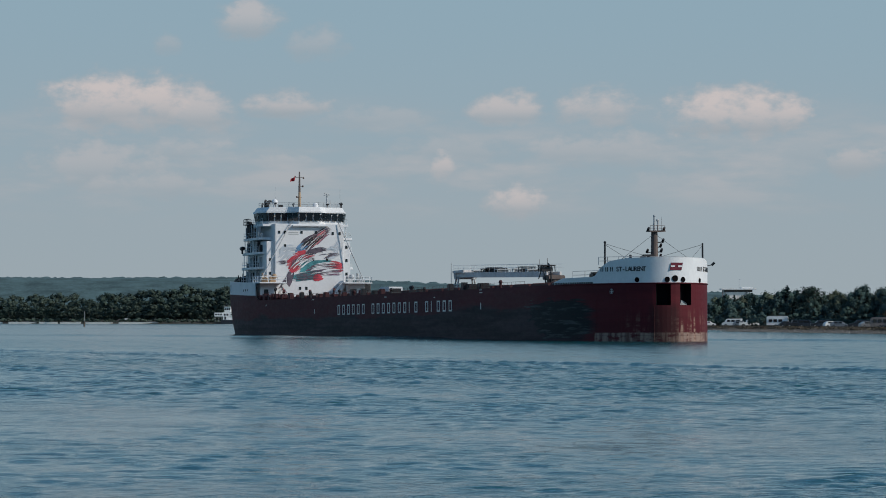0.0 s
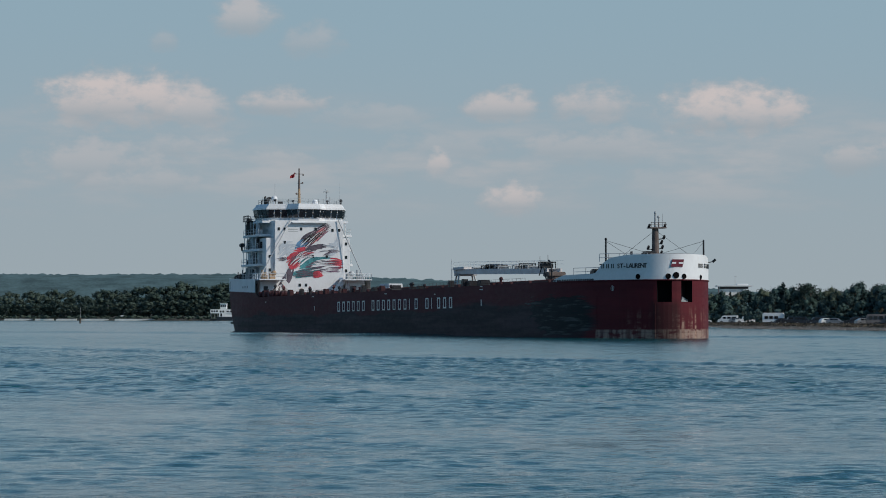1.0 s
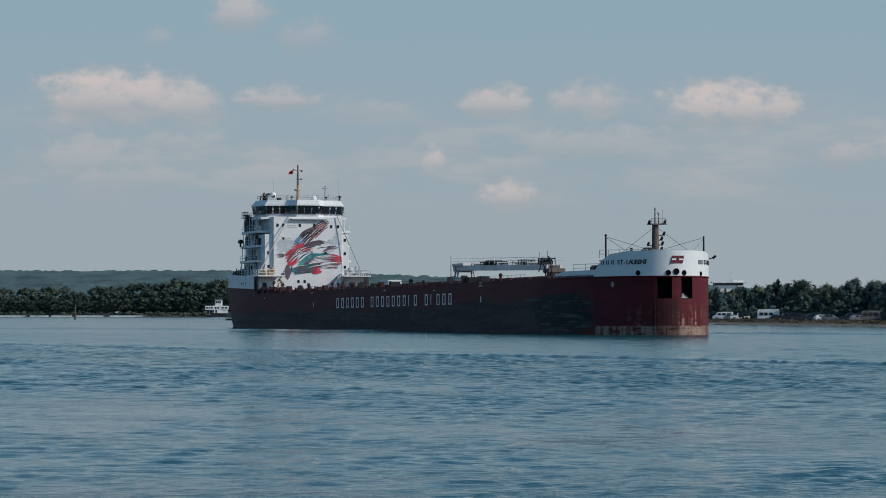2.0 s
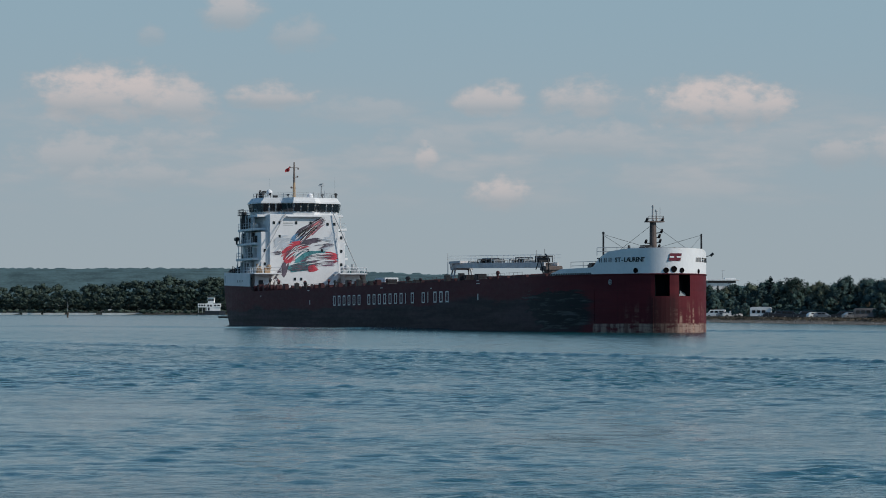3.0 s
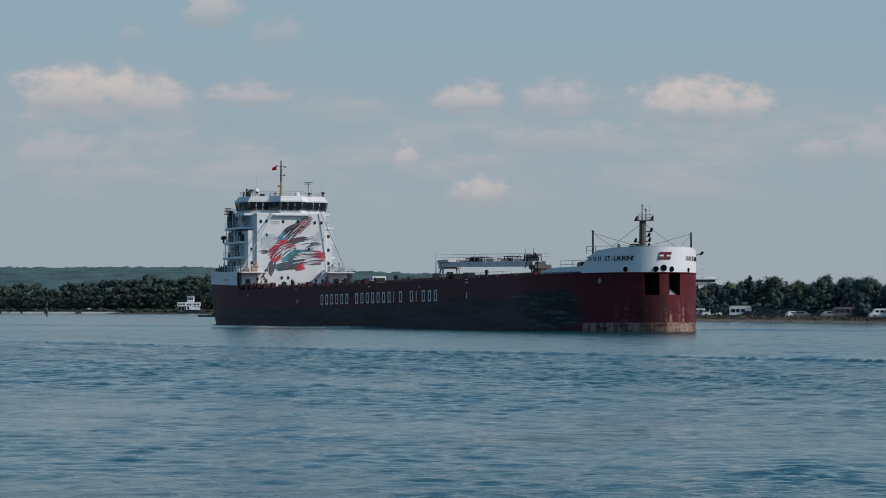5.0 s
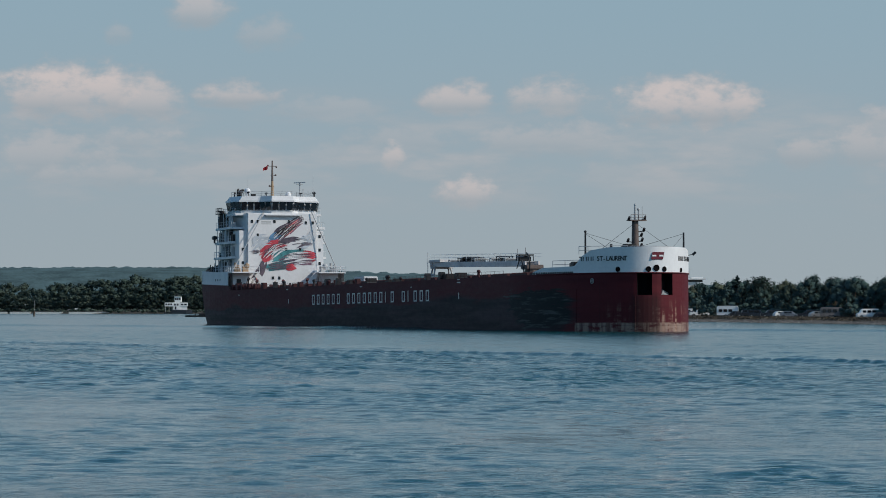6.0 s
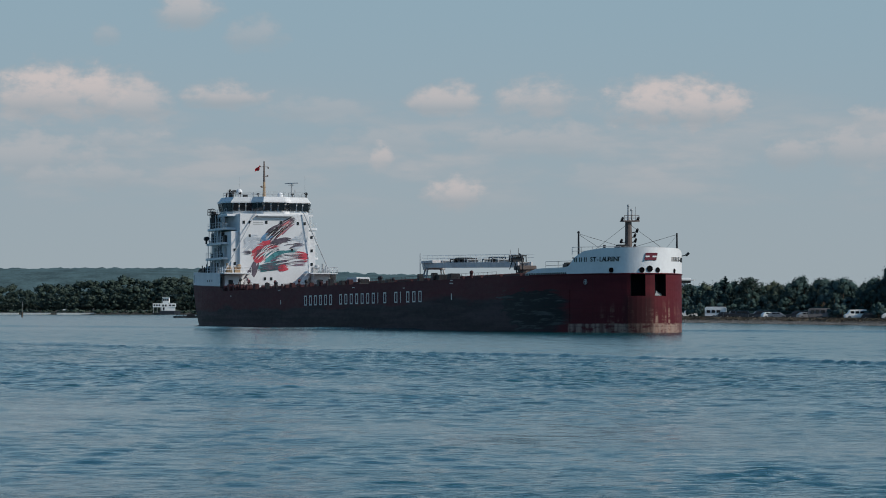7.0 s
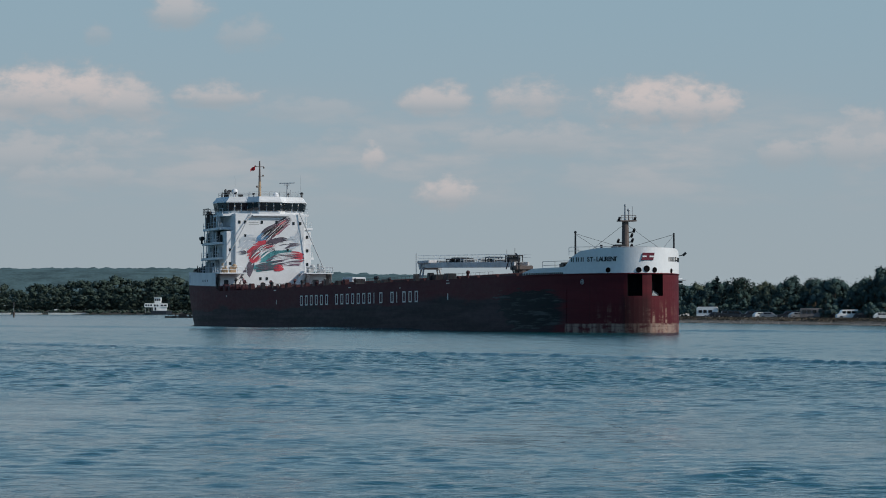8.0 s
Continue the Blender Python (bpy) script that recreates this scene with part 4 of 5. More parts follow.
            part("window_pane", bm, GLASS, bridge, "dark slanted wheelhouse window")
    bm = BM()
    big = [(cx + (x - cx) * 1.06, y * 1.045) for x, y in BRIDGE]
    prism(bm, big, 25.06, 25.42, -0.01)
    prism(bm, [(cx + (x - cx) * 1.03, y * 1.02) for x, y in BRIDGE], 25.42, 26.2, -0.06)
    part("bridge_roof", bm, WHITE, bridge)
    bm = BM()
    ring = [(cx + (x - cx) * 0.93, y * 0.92) for x, y in BRIDGE]
    fins(bm, ring + ring[:1], 26.2, 0.95, 0.03, 2.0)
    part("handrail", bm, GREY, bridge)
    # ledge under the windows
    bm = BM()
    box(bm, 25.8, 29.0, -3.6, 3.6, 22.25, 22.5, 0.04)
    part("ledge", bm, WHITE, bridge)
    # roof gear
    mast = tagged(new("main_mast"), "buff signal mast on the wheelhouse roof")
    mast.parent = ship
    bm = BM()
    tube(bm, (20.8, 0, 26), (20.8, 0, 29.5), 0.34, 0.24)
    tube(bm, (20.2, 0.35, 26), (20.7, 0.05, 29.8), 0.12, 0.1)
    part("lower_mast", bm, BUFF, mast)
    bm = BM()
    tube(bm, (20.8, 0, 29.5), (20.8, 0, 33.6), 0.24, 0.13)
    tube(bm, (20.8, -0.9, 32.5), (20.8, 0.9, 32.5), 0.06)
    tube(bm, (20.8, -0.3, 30.6), (20.8, 0.7, 30.6), 0.06)
    tube(bm, (20.8, -0.6, 28.4), (20.8, 0.4, 28.4), 0.07)
    ball(bm, (20.8, 0.85, 32.3), 0.18), ball(bm, (20.8, -0.85, 32.6), 0.16), ball(bm, (20.8, 0.7, 30.7), 0.2), ball(bm, (20.8, -0.55, 28.5), 0.22)
    ball(bm, (20.8, 0, 33.5), 0.16)
    part("upper_mast", bm, RUSTY, mast)
    bm = BM()
    grid = [[bm.verts.new((20.8, -0.95 - i * 0.20, 31.9 - 0.09 * i + (0.46 - 0.045 * i) * j - 0.1 * math.sin(i * 1.2))) for j in range(3)] for i in range(6)]
    for i, g in enumerate(grid):
        for v in g:
            v.co.x += 0.12 * math.sin(i * 1.5)
    for a, b in zip(grid, grid[1:]):
        for j in range(2):
            bm.faces.new((a[j], b[j], b[j + 1], a[j + 1]))
    bmesh.ops.solidify(bm, geom=bm.faces[:], thickness=0.02)
    part("flag", bm, FLAG, mast, "small red flag flying aft")
    for nm, (s, y, r, h) in (("radome", (22.5, -5.6, 0.62, 0.9)), ("radome", (20.6, 3.4, 0.60, 0.35))):
        bm = BM()
        tube(bm, (s, y, 26.2), (s, y, 26.2 + h), 0.34)
        ball(bm, (s, y, 26.2 + h + 0.2), r, 1.1, 3)
        part(nm, bm, WHITE, bridge, "white radome")
    for y, h, r in ((-7.1, 1.5, 0.2), (-6.5, 1.0, 0.3), (-7.7, 0.8, 0.18)):
        bm = BM()
        tube(bm, (20.5, y, 26.15), (20.5, y, 26.2 + h), r, r * 0.9)
        tube(bm, (20.4, y, 26.2 + h * 0.85), (21.0, y, 26.2 + h), r * 0.8, r * 1.2)
        part("roof_horn", bm, DARK, bridge, "black horn on the wheelhouse roof")
    bm = BM()
    for i in range(7):
        a0, a1 = radians(i * 26), radians(i * 26 + 26)
        tube(bm, (19.8, -5.9 - 0.75 * math.cos(a0), 26.9 + 0.75 * math.sin(a0)), (19.8, -5.9 - 0.75 * math.cos(a1), 26.9 + 0.75 * math.sin(a1)), 0.2)
    tube(bm, (19.8, -6.65, 26.1), (19.8, -6.65, 26.95), 0.2)
    part("roof_pipe", bm, DARK, bridge, "bent black pipe")
    bm = BM()
    box(bm, 20.2, 20.8, -4.3, -3.4, 26.15, 26.9, 0.05)
    part("roof_locker", bm, DARK, bridge, "small dark locker")
    for s, y, h in ((23.5, 7.9, 0.9), (22.0, 8.5, 0.8), (24.8, -6.0, 0.7), (24.5, 4.9, 0.6), (25.5, -2.5, 0.55)):
        bm = BM()
        tube(bm, (s, y, 26.1), (s, y, 26.2 + h), 0.08, n=6)
        tube(bm, (s - 0.1, y - 0.2, 26.2 + h), (s + 0.3, y + 0.1, 26.3 + h), 0.2, 0.16, 8)
        part("searchlight", bm, DARK, bridge, "dark searchlight on a short post")
    bm = BM()
    tube(bm, (19.5, 6.1, 26.2), (19.5, 6.1, 29.0), 0.20, 0.14)
    tube(bm, (19.5, 6.8, 26.2), (19.5, 6.8, 28.0), 0.10, 0.08)
    box(bm, 19.2, 19.8, 5.5, 6.6, 28.9, 29.05)
    radar_mast = part("radar_mast", bm, GREY, bridge)
    bm = BM()
    box(bm, -0.09, 0.09, -1.75, 1.75, 0.18, 0.36, 0.03)
    tube(bm, (0, 0, 0), (0, 0, 0.2), 0.16)
    scanner = part("radar_scanner", bm, GREY, bridge, "rotating radar scanner bar")
    bm = BM()
    for s, y, h in ((19.0, -4.6, 4.3), (20.5, 8.6, 4.6), (22.0, 7.8, 1.4), (23.0, -8.2, 1.5), (25.0, 6.3, 1.2)):
        tube(bm, (s, y, 26.2), (s, y, 26.2 + h), 0.035, 0.02, 5)
    part("whip_aerial", bm, GREY, bridge)
    # stack and gear abaft the house
    bm = BM()
    tube(bm, (15.6, -9.1, 20.1), (15.6, -9.1, 23.6), 0.62, 0.55, 12)
    tube(bm, (17.2, -9.2, 20.1), (17.2, -9.2, 22.8), 0.42, 0.38, 10)
    tube(bm, (14.3, -9.1, 20.1), (14.3, -9.1, 22.4), 0.40, 0.36, 10)
    box(bm, 13.4, 18.0, -9.9, -8.2, 22.9, 23.02)
    fins(bm, [(17.9, -9.8), (13.5, -9.8), (13.5, -8.3)], 23.0, 1.1, 0.05, 1.0)
    part("exhaust_stack", bm, DARK, ship, "black exhaust pipes with a service platform")
    bm = BM()
    for s, y, h in ((1.5, -8, 1.9), (2.6, -6.5, 2.8), (4.0, -8.2, 1.6), (2.0, -4, 2.2), (5.2, -8.0, 2.2), (3.2, 5, 2.0)):
        box(bm, s - 0.9, s + 0.9, y - 0.7, y + 0.7, 10.2, 11.0 + h * 0.65, 0.2)
        tube(bm, (s, y, 10.6), (s + 0.3, y, 11.1 + h), 0.14, 0.10)
        tube(bm, (s, y - 0.6, 11.0 + h * 0.6), (s, y + 0.7, 11.0 + h * 0.8), 0.1)
    part("mooring_gear", bm, DARK, ship, "dark winches and fairleads on the poop")
    bm = BM()
    inner = [(s, y) for s, y in outline(-0.2) if s <= 24]
    prism(bm, inner, 10.0, 10.2)
    part("poop_deck", bm, OXIDE, ship)
    bm = BM()
    box(bm, 1.1, 2.3, -side_half(1.7) - 0.06, -side_half(1.7) + 0.1, 9.4, 11.0, 0.03)
    part("shell_door", bm, GREY, ship, "grey shell door in the quarter")
    for k in range(3):
        bm = BM()
        s = 19.5 + 2.3 * k
        box(bm, s - 0.3, s + 0.3, -side_half(s) - 0.06, -side_half(s) + 0.1, 9.3, 9.8, 0.05)
        part("scuttle", bm, DARK, ship, "dark opening in the white quarter")
    bm = BM()
    tube(bm, (12.8, -10.1, 18.2), (14.2, -10.1, 18.2), 0.42, 0.42, 10)
    tube(bm, (13.5, -10.1, 17.1), (13.5, -10.1, 18.0), 0.2)
    part("life_raft", bm, DARK, ship, "dark canister at the deck edge")

    return scanner

scanner = build_house(ship)


def build_deck(ship):
    """Hatches, coaming rails, boom and small gear of the long deck."""
    for k in range(18):
        s = 44 + k * 8.8
        bm = BM()
        box(bm, s, s + 7.6, -7.4, 7.4, 7.2, 7.9, 0.06)
        cover = part("hatch_cover", bm, OXIDE, ship, "oxide red steel hatch cover")
        bm = BM()
        for j in range(5):
            box(bm, s + 0.7 + j * 1.5, s + 0.85 + j * 1.5, -7.3, 7.3, 7.9, 8.02)
        part("stiffener", bm, OXIDE, cover)
    rng = random.Random(5)
    for sgn in (-1, 1):
        pts = [(34 + 4.0 * i, sgn * 11.6) for i in range(41)]
        bm = BM()
        fins(bm, pts, 7.2, 0.95, 0.018, 2.0)
        part("deck_rail", bm, OXIDE, ship, "thin oxide red deck rail")
    # odd gear along the starboard edge
    for i in range(34):
        s = 36 + rng.uniform(0, 1) * 150
        y = rng.choice((-11.1, -10.6, -9.6, -8.6))
        h = rng.uniform(0.5, 1.3)
        bm = BM()
        w = rng.uniform(0.3, 0.9)
        if rng.random() < 0.5:
            box(bm, s - w, s + w, y - 0.4, y + 0.4, 7.2, 7.2 + h, 0.06)
            box(bm, s - w * 0.6, s + w * 0.6, y - 0.45, y + 0.45, 7.2 + h, 7.3 + h, 0.03)
        else:
            tube(bm, (s, y, 7.2), (s, y, 7.2 + h), 0.22, 0.2)
            ball(bm, (s, y, 7.2 + h), 0.32)
        part("deck_gear", bm, OXIDE if rng.random() < 0.45 else DARK, ship, "small deck fitting")
    for i in range(9):            # crowded gear by the break of the poop
        s, y = 33.0 + i * 1.3, -10.9 + (i % 3) * 0.9
        bm = BM()
        tube(bm, (s, y - 0.5, 7.2 + 0.7), (s, y + 0.5, 7.2 + 0.7), 0.55, 0.55, 10)
        box(bm, s - 0.6, s + 0.6, y - 0.7, y - 0.5, 7.2, 8.3 + 0.3 * (i % 2), 0.04)
        tube(bm, (s + 0.5, y, 7.2), (s + 0.5, y, 8.6 + 0.4 * (i % 3)), 0.07, n=6)
        part("mooring_winch", bm, OXIDE, ship, "oxide red mooring winch")
    for s, y, l, h, w, m, lab in ((95.5, -3.0, 3.0, 1.1, 1.3, WHITE, "white deck box"), (121.0, -9.8, 0.8, 1.1, 0.8, DARK, "dark hatch crane wheel box"),
                               (163.0, -9.8, 0.9, 1.1, 0.8, DARK, "dark hatch crane wheel box"), (166.5, -9.0, 0.9, 1.2, 0.8, DARK, "dark hatch crane wheel box")):
        bm = BM()
        box(bm, s - l, s + l, y - w, y + w, 7.2 if m is DARK else 7.9, (7.2 if m is DARK else 7.9) + h, 0.1)
        tube(bm, (s - l * 0.6, y - w, 7.5), (s - l * 0.6, y + w, 7.5), 0.35)
        tube(bm, (s + l * 0.6, y - w, 7.5), (s + l * 0.6, y + w, 7.5), 0.35)
        part("deck_box", bm, m, ship, lab)
    # unloading boom
    boom = tagged(new("unloading_boom"), "long white lattice unloading boom stowed along the deck")
    boom.parent = ship
    s0, s1 = 127.8, 174.5

    def zb(s):
        return 10.08 - 0.85 * (s - s0) / (s1 - s0)
    for y in (-1.1, 1.1):
        bm = BM()
        rings = []
        for i in range(13):
            a = s0 + (s1 - s0) * i / 12
            z = zb(a)
            rings.append([bm.verts.new((a, y + dy, z + dz)) for dy, dz in ((-0.14, 0), (-0.14, 0.85), (0.14, 0.85), (0.14, 0))])
        for p, q in zip(rings, rings[1:]):
            for k in range(4):
                bm.faces.new((p[k], q[k], q[(k + 1) % 4], p[(k + 1) % 4]))
        bm.faces.new(rings[0])
        bm.faces.new(rings[-1][::-1])
        part("boom_girder", bm, BOOM_WHITE, boom)
    bm = BM()
    for i in range(26):
        a, b = s0 + (s1 - s0) * i / 26, s0 + (s1 - s0) * (i + 1) / 26
        tube(bm, (a, -1.0, zb(a) + 0.2), (b, 1.0, zb(b) + 0.2), 0.06, n=5)
        tube(bm, (a, 1.0, zb(a) + 0.8), (b, -1.0, zb(b) + 0.8), 0.06, n=5)
        tube(bm, (a, -1.0, zb(a) + 0.1), (a, 1.0, zb(a) + 0.1), 0.08, n=5)
    part("boom_lacing", bm, GREY, boom)
    for y in (-1.5, 1.5):
        bm = BM()
        for i in range(17):
            a, b = s0 + (s1 - s0) * i / 17, s0 + (s1 - s0) * (i + 1) / 17
            for h in (1.55, 2.05):
                tube(bm, (a, y, zb(a) + h), (b, y, zb(b) + h), 0.018, n=4)
            tube(bm, (a, y, zb(a) + 0.7), (a, y, zb(a) + 2.05), 0.022, n=4)
        part("walkway_rail", bm, WHITE, boom)
    for a, w, h in ((142.5, 1.1, 0.55), (145.0, 0.9, 0.75), (147.3, 1.0, 0.6), (149.4, 0.8, 0.45), (137.0, 0.4, 0.3), (158.0, 0.5, 0.5), (161.5, 0.9, 0.8), (164.5, 0.5, 0.4), (171.0, 0.9, 1.0)):
        bm = BM()
        z = zb(a) + 0.85
        for da in (-w, w):
            for y in (-1.1, 1.1):
                tube(bm, (a + da, y, z), (a + da * 0.8, y, z + h), 0.08, n=5)
        box(bm, a - w, a + w, -1.2, 1.2, z + h - 0.12, z + h + 0.05, 0.03)
        box(bm, a - w * 0.6, a + w * 0.5, -0.9, 0.9, z, z + h * 0.7, 0.06)
        part("boom_machinery", bm, DARK if w > 0.85 else GREY, boom, "dark tensioning gear in a frame on the boom")
    bm = BM()
    tube(bm, (s0 + 0.2, -1.4, zb(s0) + 0.5), (s0 + 0.2, 1.4, zb(s0) + 0.5), 0.6, 0.6, 12)
    box(bm, s0 - 0.4, s0 + 5.5, -1.6, 1.6, zb(s0) + 0.7, zb(s0) + 1.15, 0.05)
    part("boom_head", bm, BOOM_WHITE, boom)
    # crutch under the head
    crutch = tagged(new("boom_crutch"), "grey trestle that carries the boom's head")
    crutch.parent = ship
    for y in (-1.9, 1.9):
        bm = BM()
        for ds in (-1.1, 1.1):
            tube(bm, (129.6 + ds, y, 7.2), (129.6 + ds * 0.5, y * 0.7, 10.1), 0.17, 0.15)
        tube(bm, (128.8, y * 0.85, 8.7), (130.4, y * 0.85, 8.7), 0.12)
        part("trestle_leg", bm, GREY, crutch)
    bm = BM()
    box(bm, 128.9, 130.3, -1.8, 1.8, 9.75, 10.1, 0.05)
    part("saddle", bm, GREY, crutch)
    bm = BM()
    for d in (0, 0.4):
        tube(bm, (127.6 + d, -1.9, 7.2), (127.6 + d, -1.9, 12.6), 0.03, n=5)
    for i in range(13):
        tube(bm, (127.6, -1.9, 7.5 + 0.4 * i), (128.0, -1.9, 7.5 + 0.4 * i), 0.02, n=4)
    part("ladder", bm, GREY, crutch)
    # slewing post
    post = tagged(new("boom_pivot"), "weathered slewing tower of the boom")
    post.parent = ship
    bm = BM()
    tube(bm, (174.5, 0, 7.2), (174.5, 0, 9.4), 1.3, 1.1, 14)
    box(bm, 173.0, 175.8, -1.4, 1.4, 8.8, 9.5, 0.1)
    part("turntable", bm, RUSTY, post)
    for y in (-1.5,):
        bm = BM()
        for i in range(6):
            a0, a1 = radians(-60 + i * 24), radians(-36 + i * 24)
            tube(bm, (175.8 + 1.6 * math.cos(a0), y, 9.3 + 2.0 * math.sin(a0)), (175.8 + 1.6 * math.cos(a1), y, 9.3 + 2.0 * math.sin(a1)), 0.13)
        tube(bm, (175.5, y, 7.2), (173.8, y, 10.2), 0.12)
        tube(bm, (171.5, y, 9.0), (173.2, y, 10.8), 0.08)
        part("luffing_frame", bm, DARK, post)
    bm = BM()
    box(bm, 169.3, 170.6, -0.9, 0.9, 10.15, 11.0, 0.08)
    tube(bm, (170.0, 0.5, 10.9), (170.0, 0.5, 12.3), 0.04), tube(bm, (169.6, -0.7, 10.9), (169.6, -0.7, 12.1), 0.03)
    part("winch_cabin", bm, RUSTY, post)


build_deck(ship)


def build_bow(ship):
    """Foremast, posts and stays, fairleads, marks and lettering of the bow."""
    mast = tagged(new("foremast"), "brown weathered foremast with lamp brackets")
    mast.parent = ship
    bm = BM()
    tube(bm, (217.4, 0, 9.7), (217.4, 0, 14.9), 0.56, 0.46, 12)
    part("column", bm, RUSTY, mast)
    bm = BM()
    tube(bm, (217.4, 0, 14.9), (217.4, 0, 17.3), 0.22, 0.12)
    tube(bm, (217.4, 0.55, 15.0), (217.4, 0.55, 16.6), 0.16, 0.12)
    tube(bm, (217.4, 1.1, 15.0), (217.4, 1.1, 17.0), 0.04)
    ball(bm, (217.4, 0.0, 17.1), 0.19), ball(bm, (217.4, 0.5, 16.5), 0.22)
    part("topmast", bm, GREY, mast)
    bm = BM()
    box(bm, 216.6, 218.2, -1.0, 1.45, 14.85, 15.0)
    fins(bm, [(218.1, -0.9), (218.1, 1.35)], 15.0, 0.7, 0.035, 0.8)
    part("platform", bm, RUSTY, mast)
    for y, z in ((-1.15, 12.1), (1.0, 12.2), (1.25, 13.6), (-1.0, 15.2), (1.4, 15.25), (0.85, 11.4), (0.9, 12.9)):
        bm = BM()
        tube(bm, (217.4, 0, z - 0.35), (217.6, y, z - 0.2), 0.07, n=6)
        tube(bm, (217.4, y, z - 0.2), (217.8, y, z + 0.2), 0.2, 0.17, 10)
        part("lamp_bracket", bm, DARK, mast, "dark floodlight on a bracket")
    for sgn in (-1, 1):
        fp = tagged(new("bow_post"), "slim steel post at the forecastle edge")
        fp.parent = ship
        y = -7.25 if sgn < 0 else 7.75
        bm = BM()
        tube(bm, (216.6, y, 8.0), (216.6, y, 13.3), 0.17, 0.13)
        part("post", bm, DARK, fp)
        bm = BM()
        if sgn < 0:
            ball(bm, (216.6, y, 13.3), 0.2)
        else:
            tube(bm, (216.6, y, 9.9), (216.9, y + sgn * 1.5, 10.2), 0.06)
            tube(bm, (216.8, y + sgn * 1.3, 10.1), (217.0, y + sgn * 1.7, 10.5), 0.18)
        part("floodlight", bm, DARK, fp)
        bm = BM()
        tube(bm, (216.6, y, 13.1), (217.4, sgn * 0.3, 11.1), 0.025, n=4)
        tube(bm, (216.6, y, 13.0), (219.5, sgn * 4.5, 10.6), 0.025, n=4)
        tube(bm, (217.4, 0, 14.6), (218.0, sgn * 5.5, 10.7), 0.025, n=4)
        part("stay_wire", bm, DARK, fp)
    bm = BM()
    pts = [tuple(bow_xy(a, -1.0)) for a in (-62, -55, -48, -42)]
    fins(bm, pts, 8.2, 1.1, 0.035, 1.6)
    fins(bm, [(216.0, -8.0), (217.5, -7.2), (220.5, -5.0), (222.0, -3.0)], 10.1, 1.1, 0.035, 1.6)
    fins(bm, [(222.0, -2.5), (223.0, 1.0), (222.0, 3.5)], 10.1, 1.05, 0.03, 1.6)
    part("forecastle_rail", bm, GREY, ship)
    bm = BM()
    box(bm, 219.4, 221.2, -3.0, -1.2, 9.7, 11.5, 0.2)
    part("windlass", bm, DARK, ship, "dark windlass on the forecastle")
    bm = BM()
    box(bm, 213.0, 215.0, -8.4, -6.8, 7.2, 9.1, 0.2)
    part("deck_winch", bm, DARK, ship, "dark winch at the forecastle break")
    bm = BM()
    tube(bm, (218.8, -4.2, 9.7), (218.8, -4.2, 11.5), 0.2)
    part("bollard", bm, DARK, ship)
    # scallops along the low end of the white bulwark
    for a in range(-70, -47, 1):
        bm = BM()
        box(bm, -0.17, 0.17, -0.16, 0.16, -0.03, 0.05, 0.05, m=bow_frame(a, 7.52, 0.03))
        part("freeing_port", bm, DARK, ship)
    for a, z, r in ((-23.8, 7.86, 0.29), (-5.8, 7.86, 0.32), (-0.4, 8.02, 0.38), (5.6, 7.86, 0.30), (22.2, 7.78, 0.26)):
        bm = BM()
        f = bow_frame(a, z, 0.02)
        k = 20
        for rr, zz in ((r, 0.10),):
            tube(bm, f @ Vector((0, 0, -0.3)), f @ Vector((0, 0, 0.06)), r * 0.86, r * 0.86, k)
        for i in range(k):
            t0, t1 = 2 * math.pi * i / k, 2 * math.pi * (i + 1) / k
            tube(bm, f @ Vector((r * math.cos(t0), r * math.sin(t0), 0.05)), f @ Vector((r * math.cos(t1), r * math.sin(t1), 0.05)), 0.08, n=5)
        part("fairlead", bm, PIT_SHADE, ship, "round mooring fairlead, the shade of its hole painted black")
    # rubbing knuckle between red and white
    bm = BM()
    for a in range(-68, 68, 2):
        p, q = bow_xy(a, 0.05), bow_xy(a + 2, 0.05)
        tube(bm, (p.x, p.y, 7.36), (q.x, q.y, 7.36), 0.09, n=6)
    part("knuckle", bm, HULL, ship)
    for a, h in ((-46, 5.2), (-14, 4.2), (-30, 0.6), (-22, 0.6)):
        bm = BM()
        f = bow_frame(a, 0, 0)
        tube(bm, f @ Vector((0, -2, 0.02)), f @ Vector((0, h, 0.005)), 0.03)
        part("weld_bead", bm, HULL, ship)
    # emblem on the stem
    bm = BM()
    f = bow_frame(0.5, 9.72)
    vs = [[bm.verts.new(f @ Vector((u, v, w))) for u, v in ((-1.0, -0.52), (0.78, -0.52), (1.0, 0.52), (-0.78, 0.52))] for w in (0.03, 0.09)]
    bm.faces.new(vs[1])
    for i in range(4):
        bm.faces.new((vs[0][i], vs[0][(i + 1) % 4], vs[1][(i + 1) % 4], vs[1][i]))
    part("emblem", bm, material("emblem_red", (0.13, 0.008, 0.022), 0.5), ship, "dark red emblem with white bars")
    for u0, u1, v0, v1 in ((-0.84, -0.22, -0.10, 0.12), (0.22, 0.84, -0.10, 0.12)):
        bm = BM()
        box(bm, u0, u1, v0, v1, 0.092, 0.11, m=f)
        part("emblem_band", bm, WHITE, ship)
    # name: unreadable start as bars, then letters that follow the shell
    for sgn in (-1, 1):
        for i in range(3):
            a = (-42.6 + i * 2.55) if sgn < 0 else (20.0 + i * 2.5)
            bm = BM()
            for u0, u1, v0, v1 in ((-0.26, -0.12, -0.31, 0.31), (0.10, 0.24, -0.31, 0.31)):
                box(bm, u0, u1, v0, v1, 0.04, 0.07, m=bow_frame(a, 9.40))
            part("name_bar", bm, DARK, ship)
        word = "ST-LAURENT"
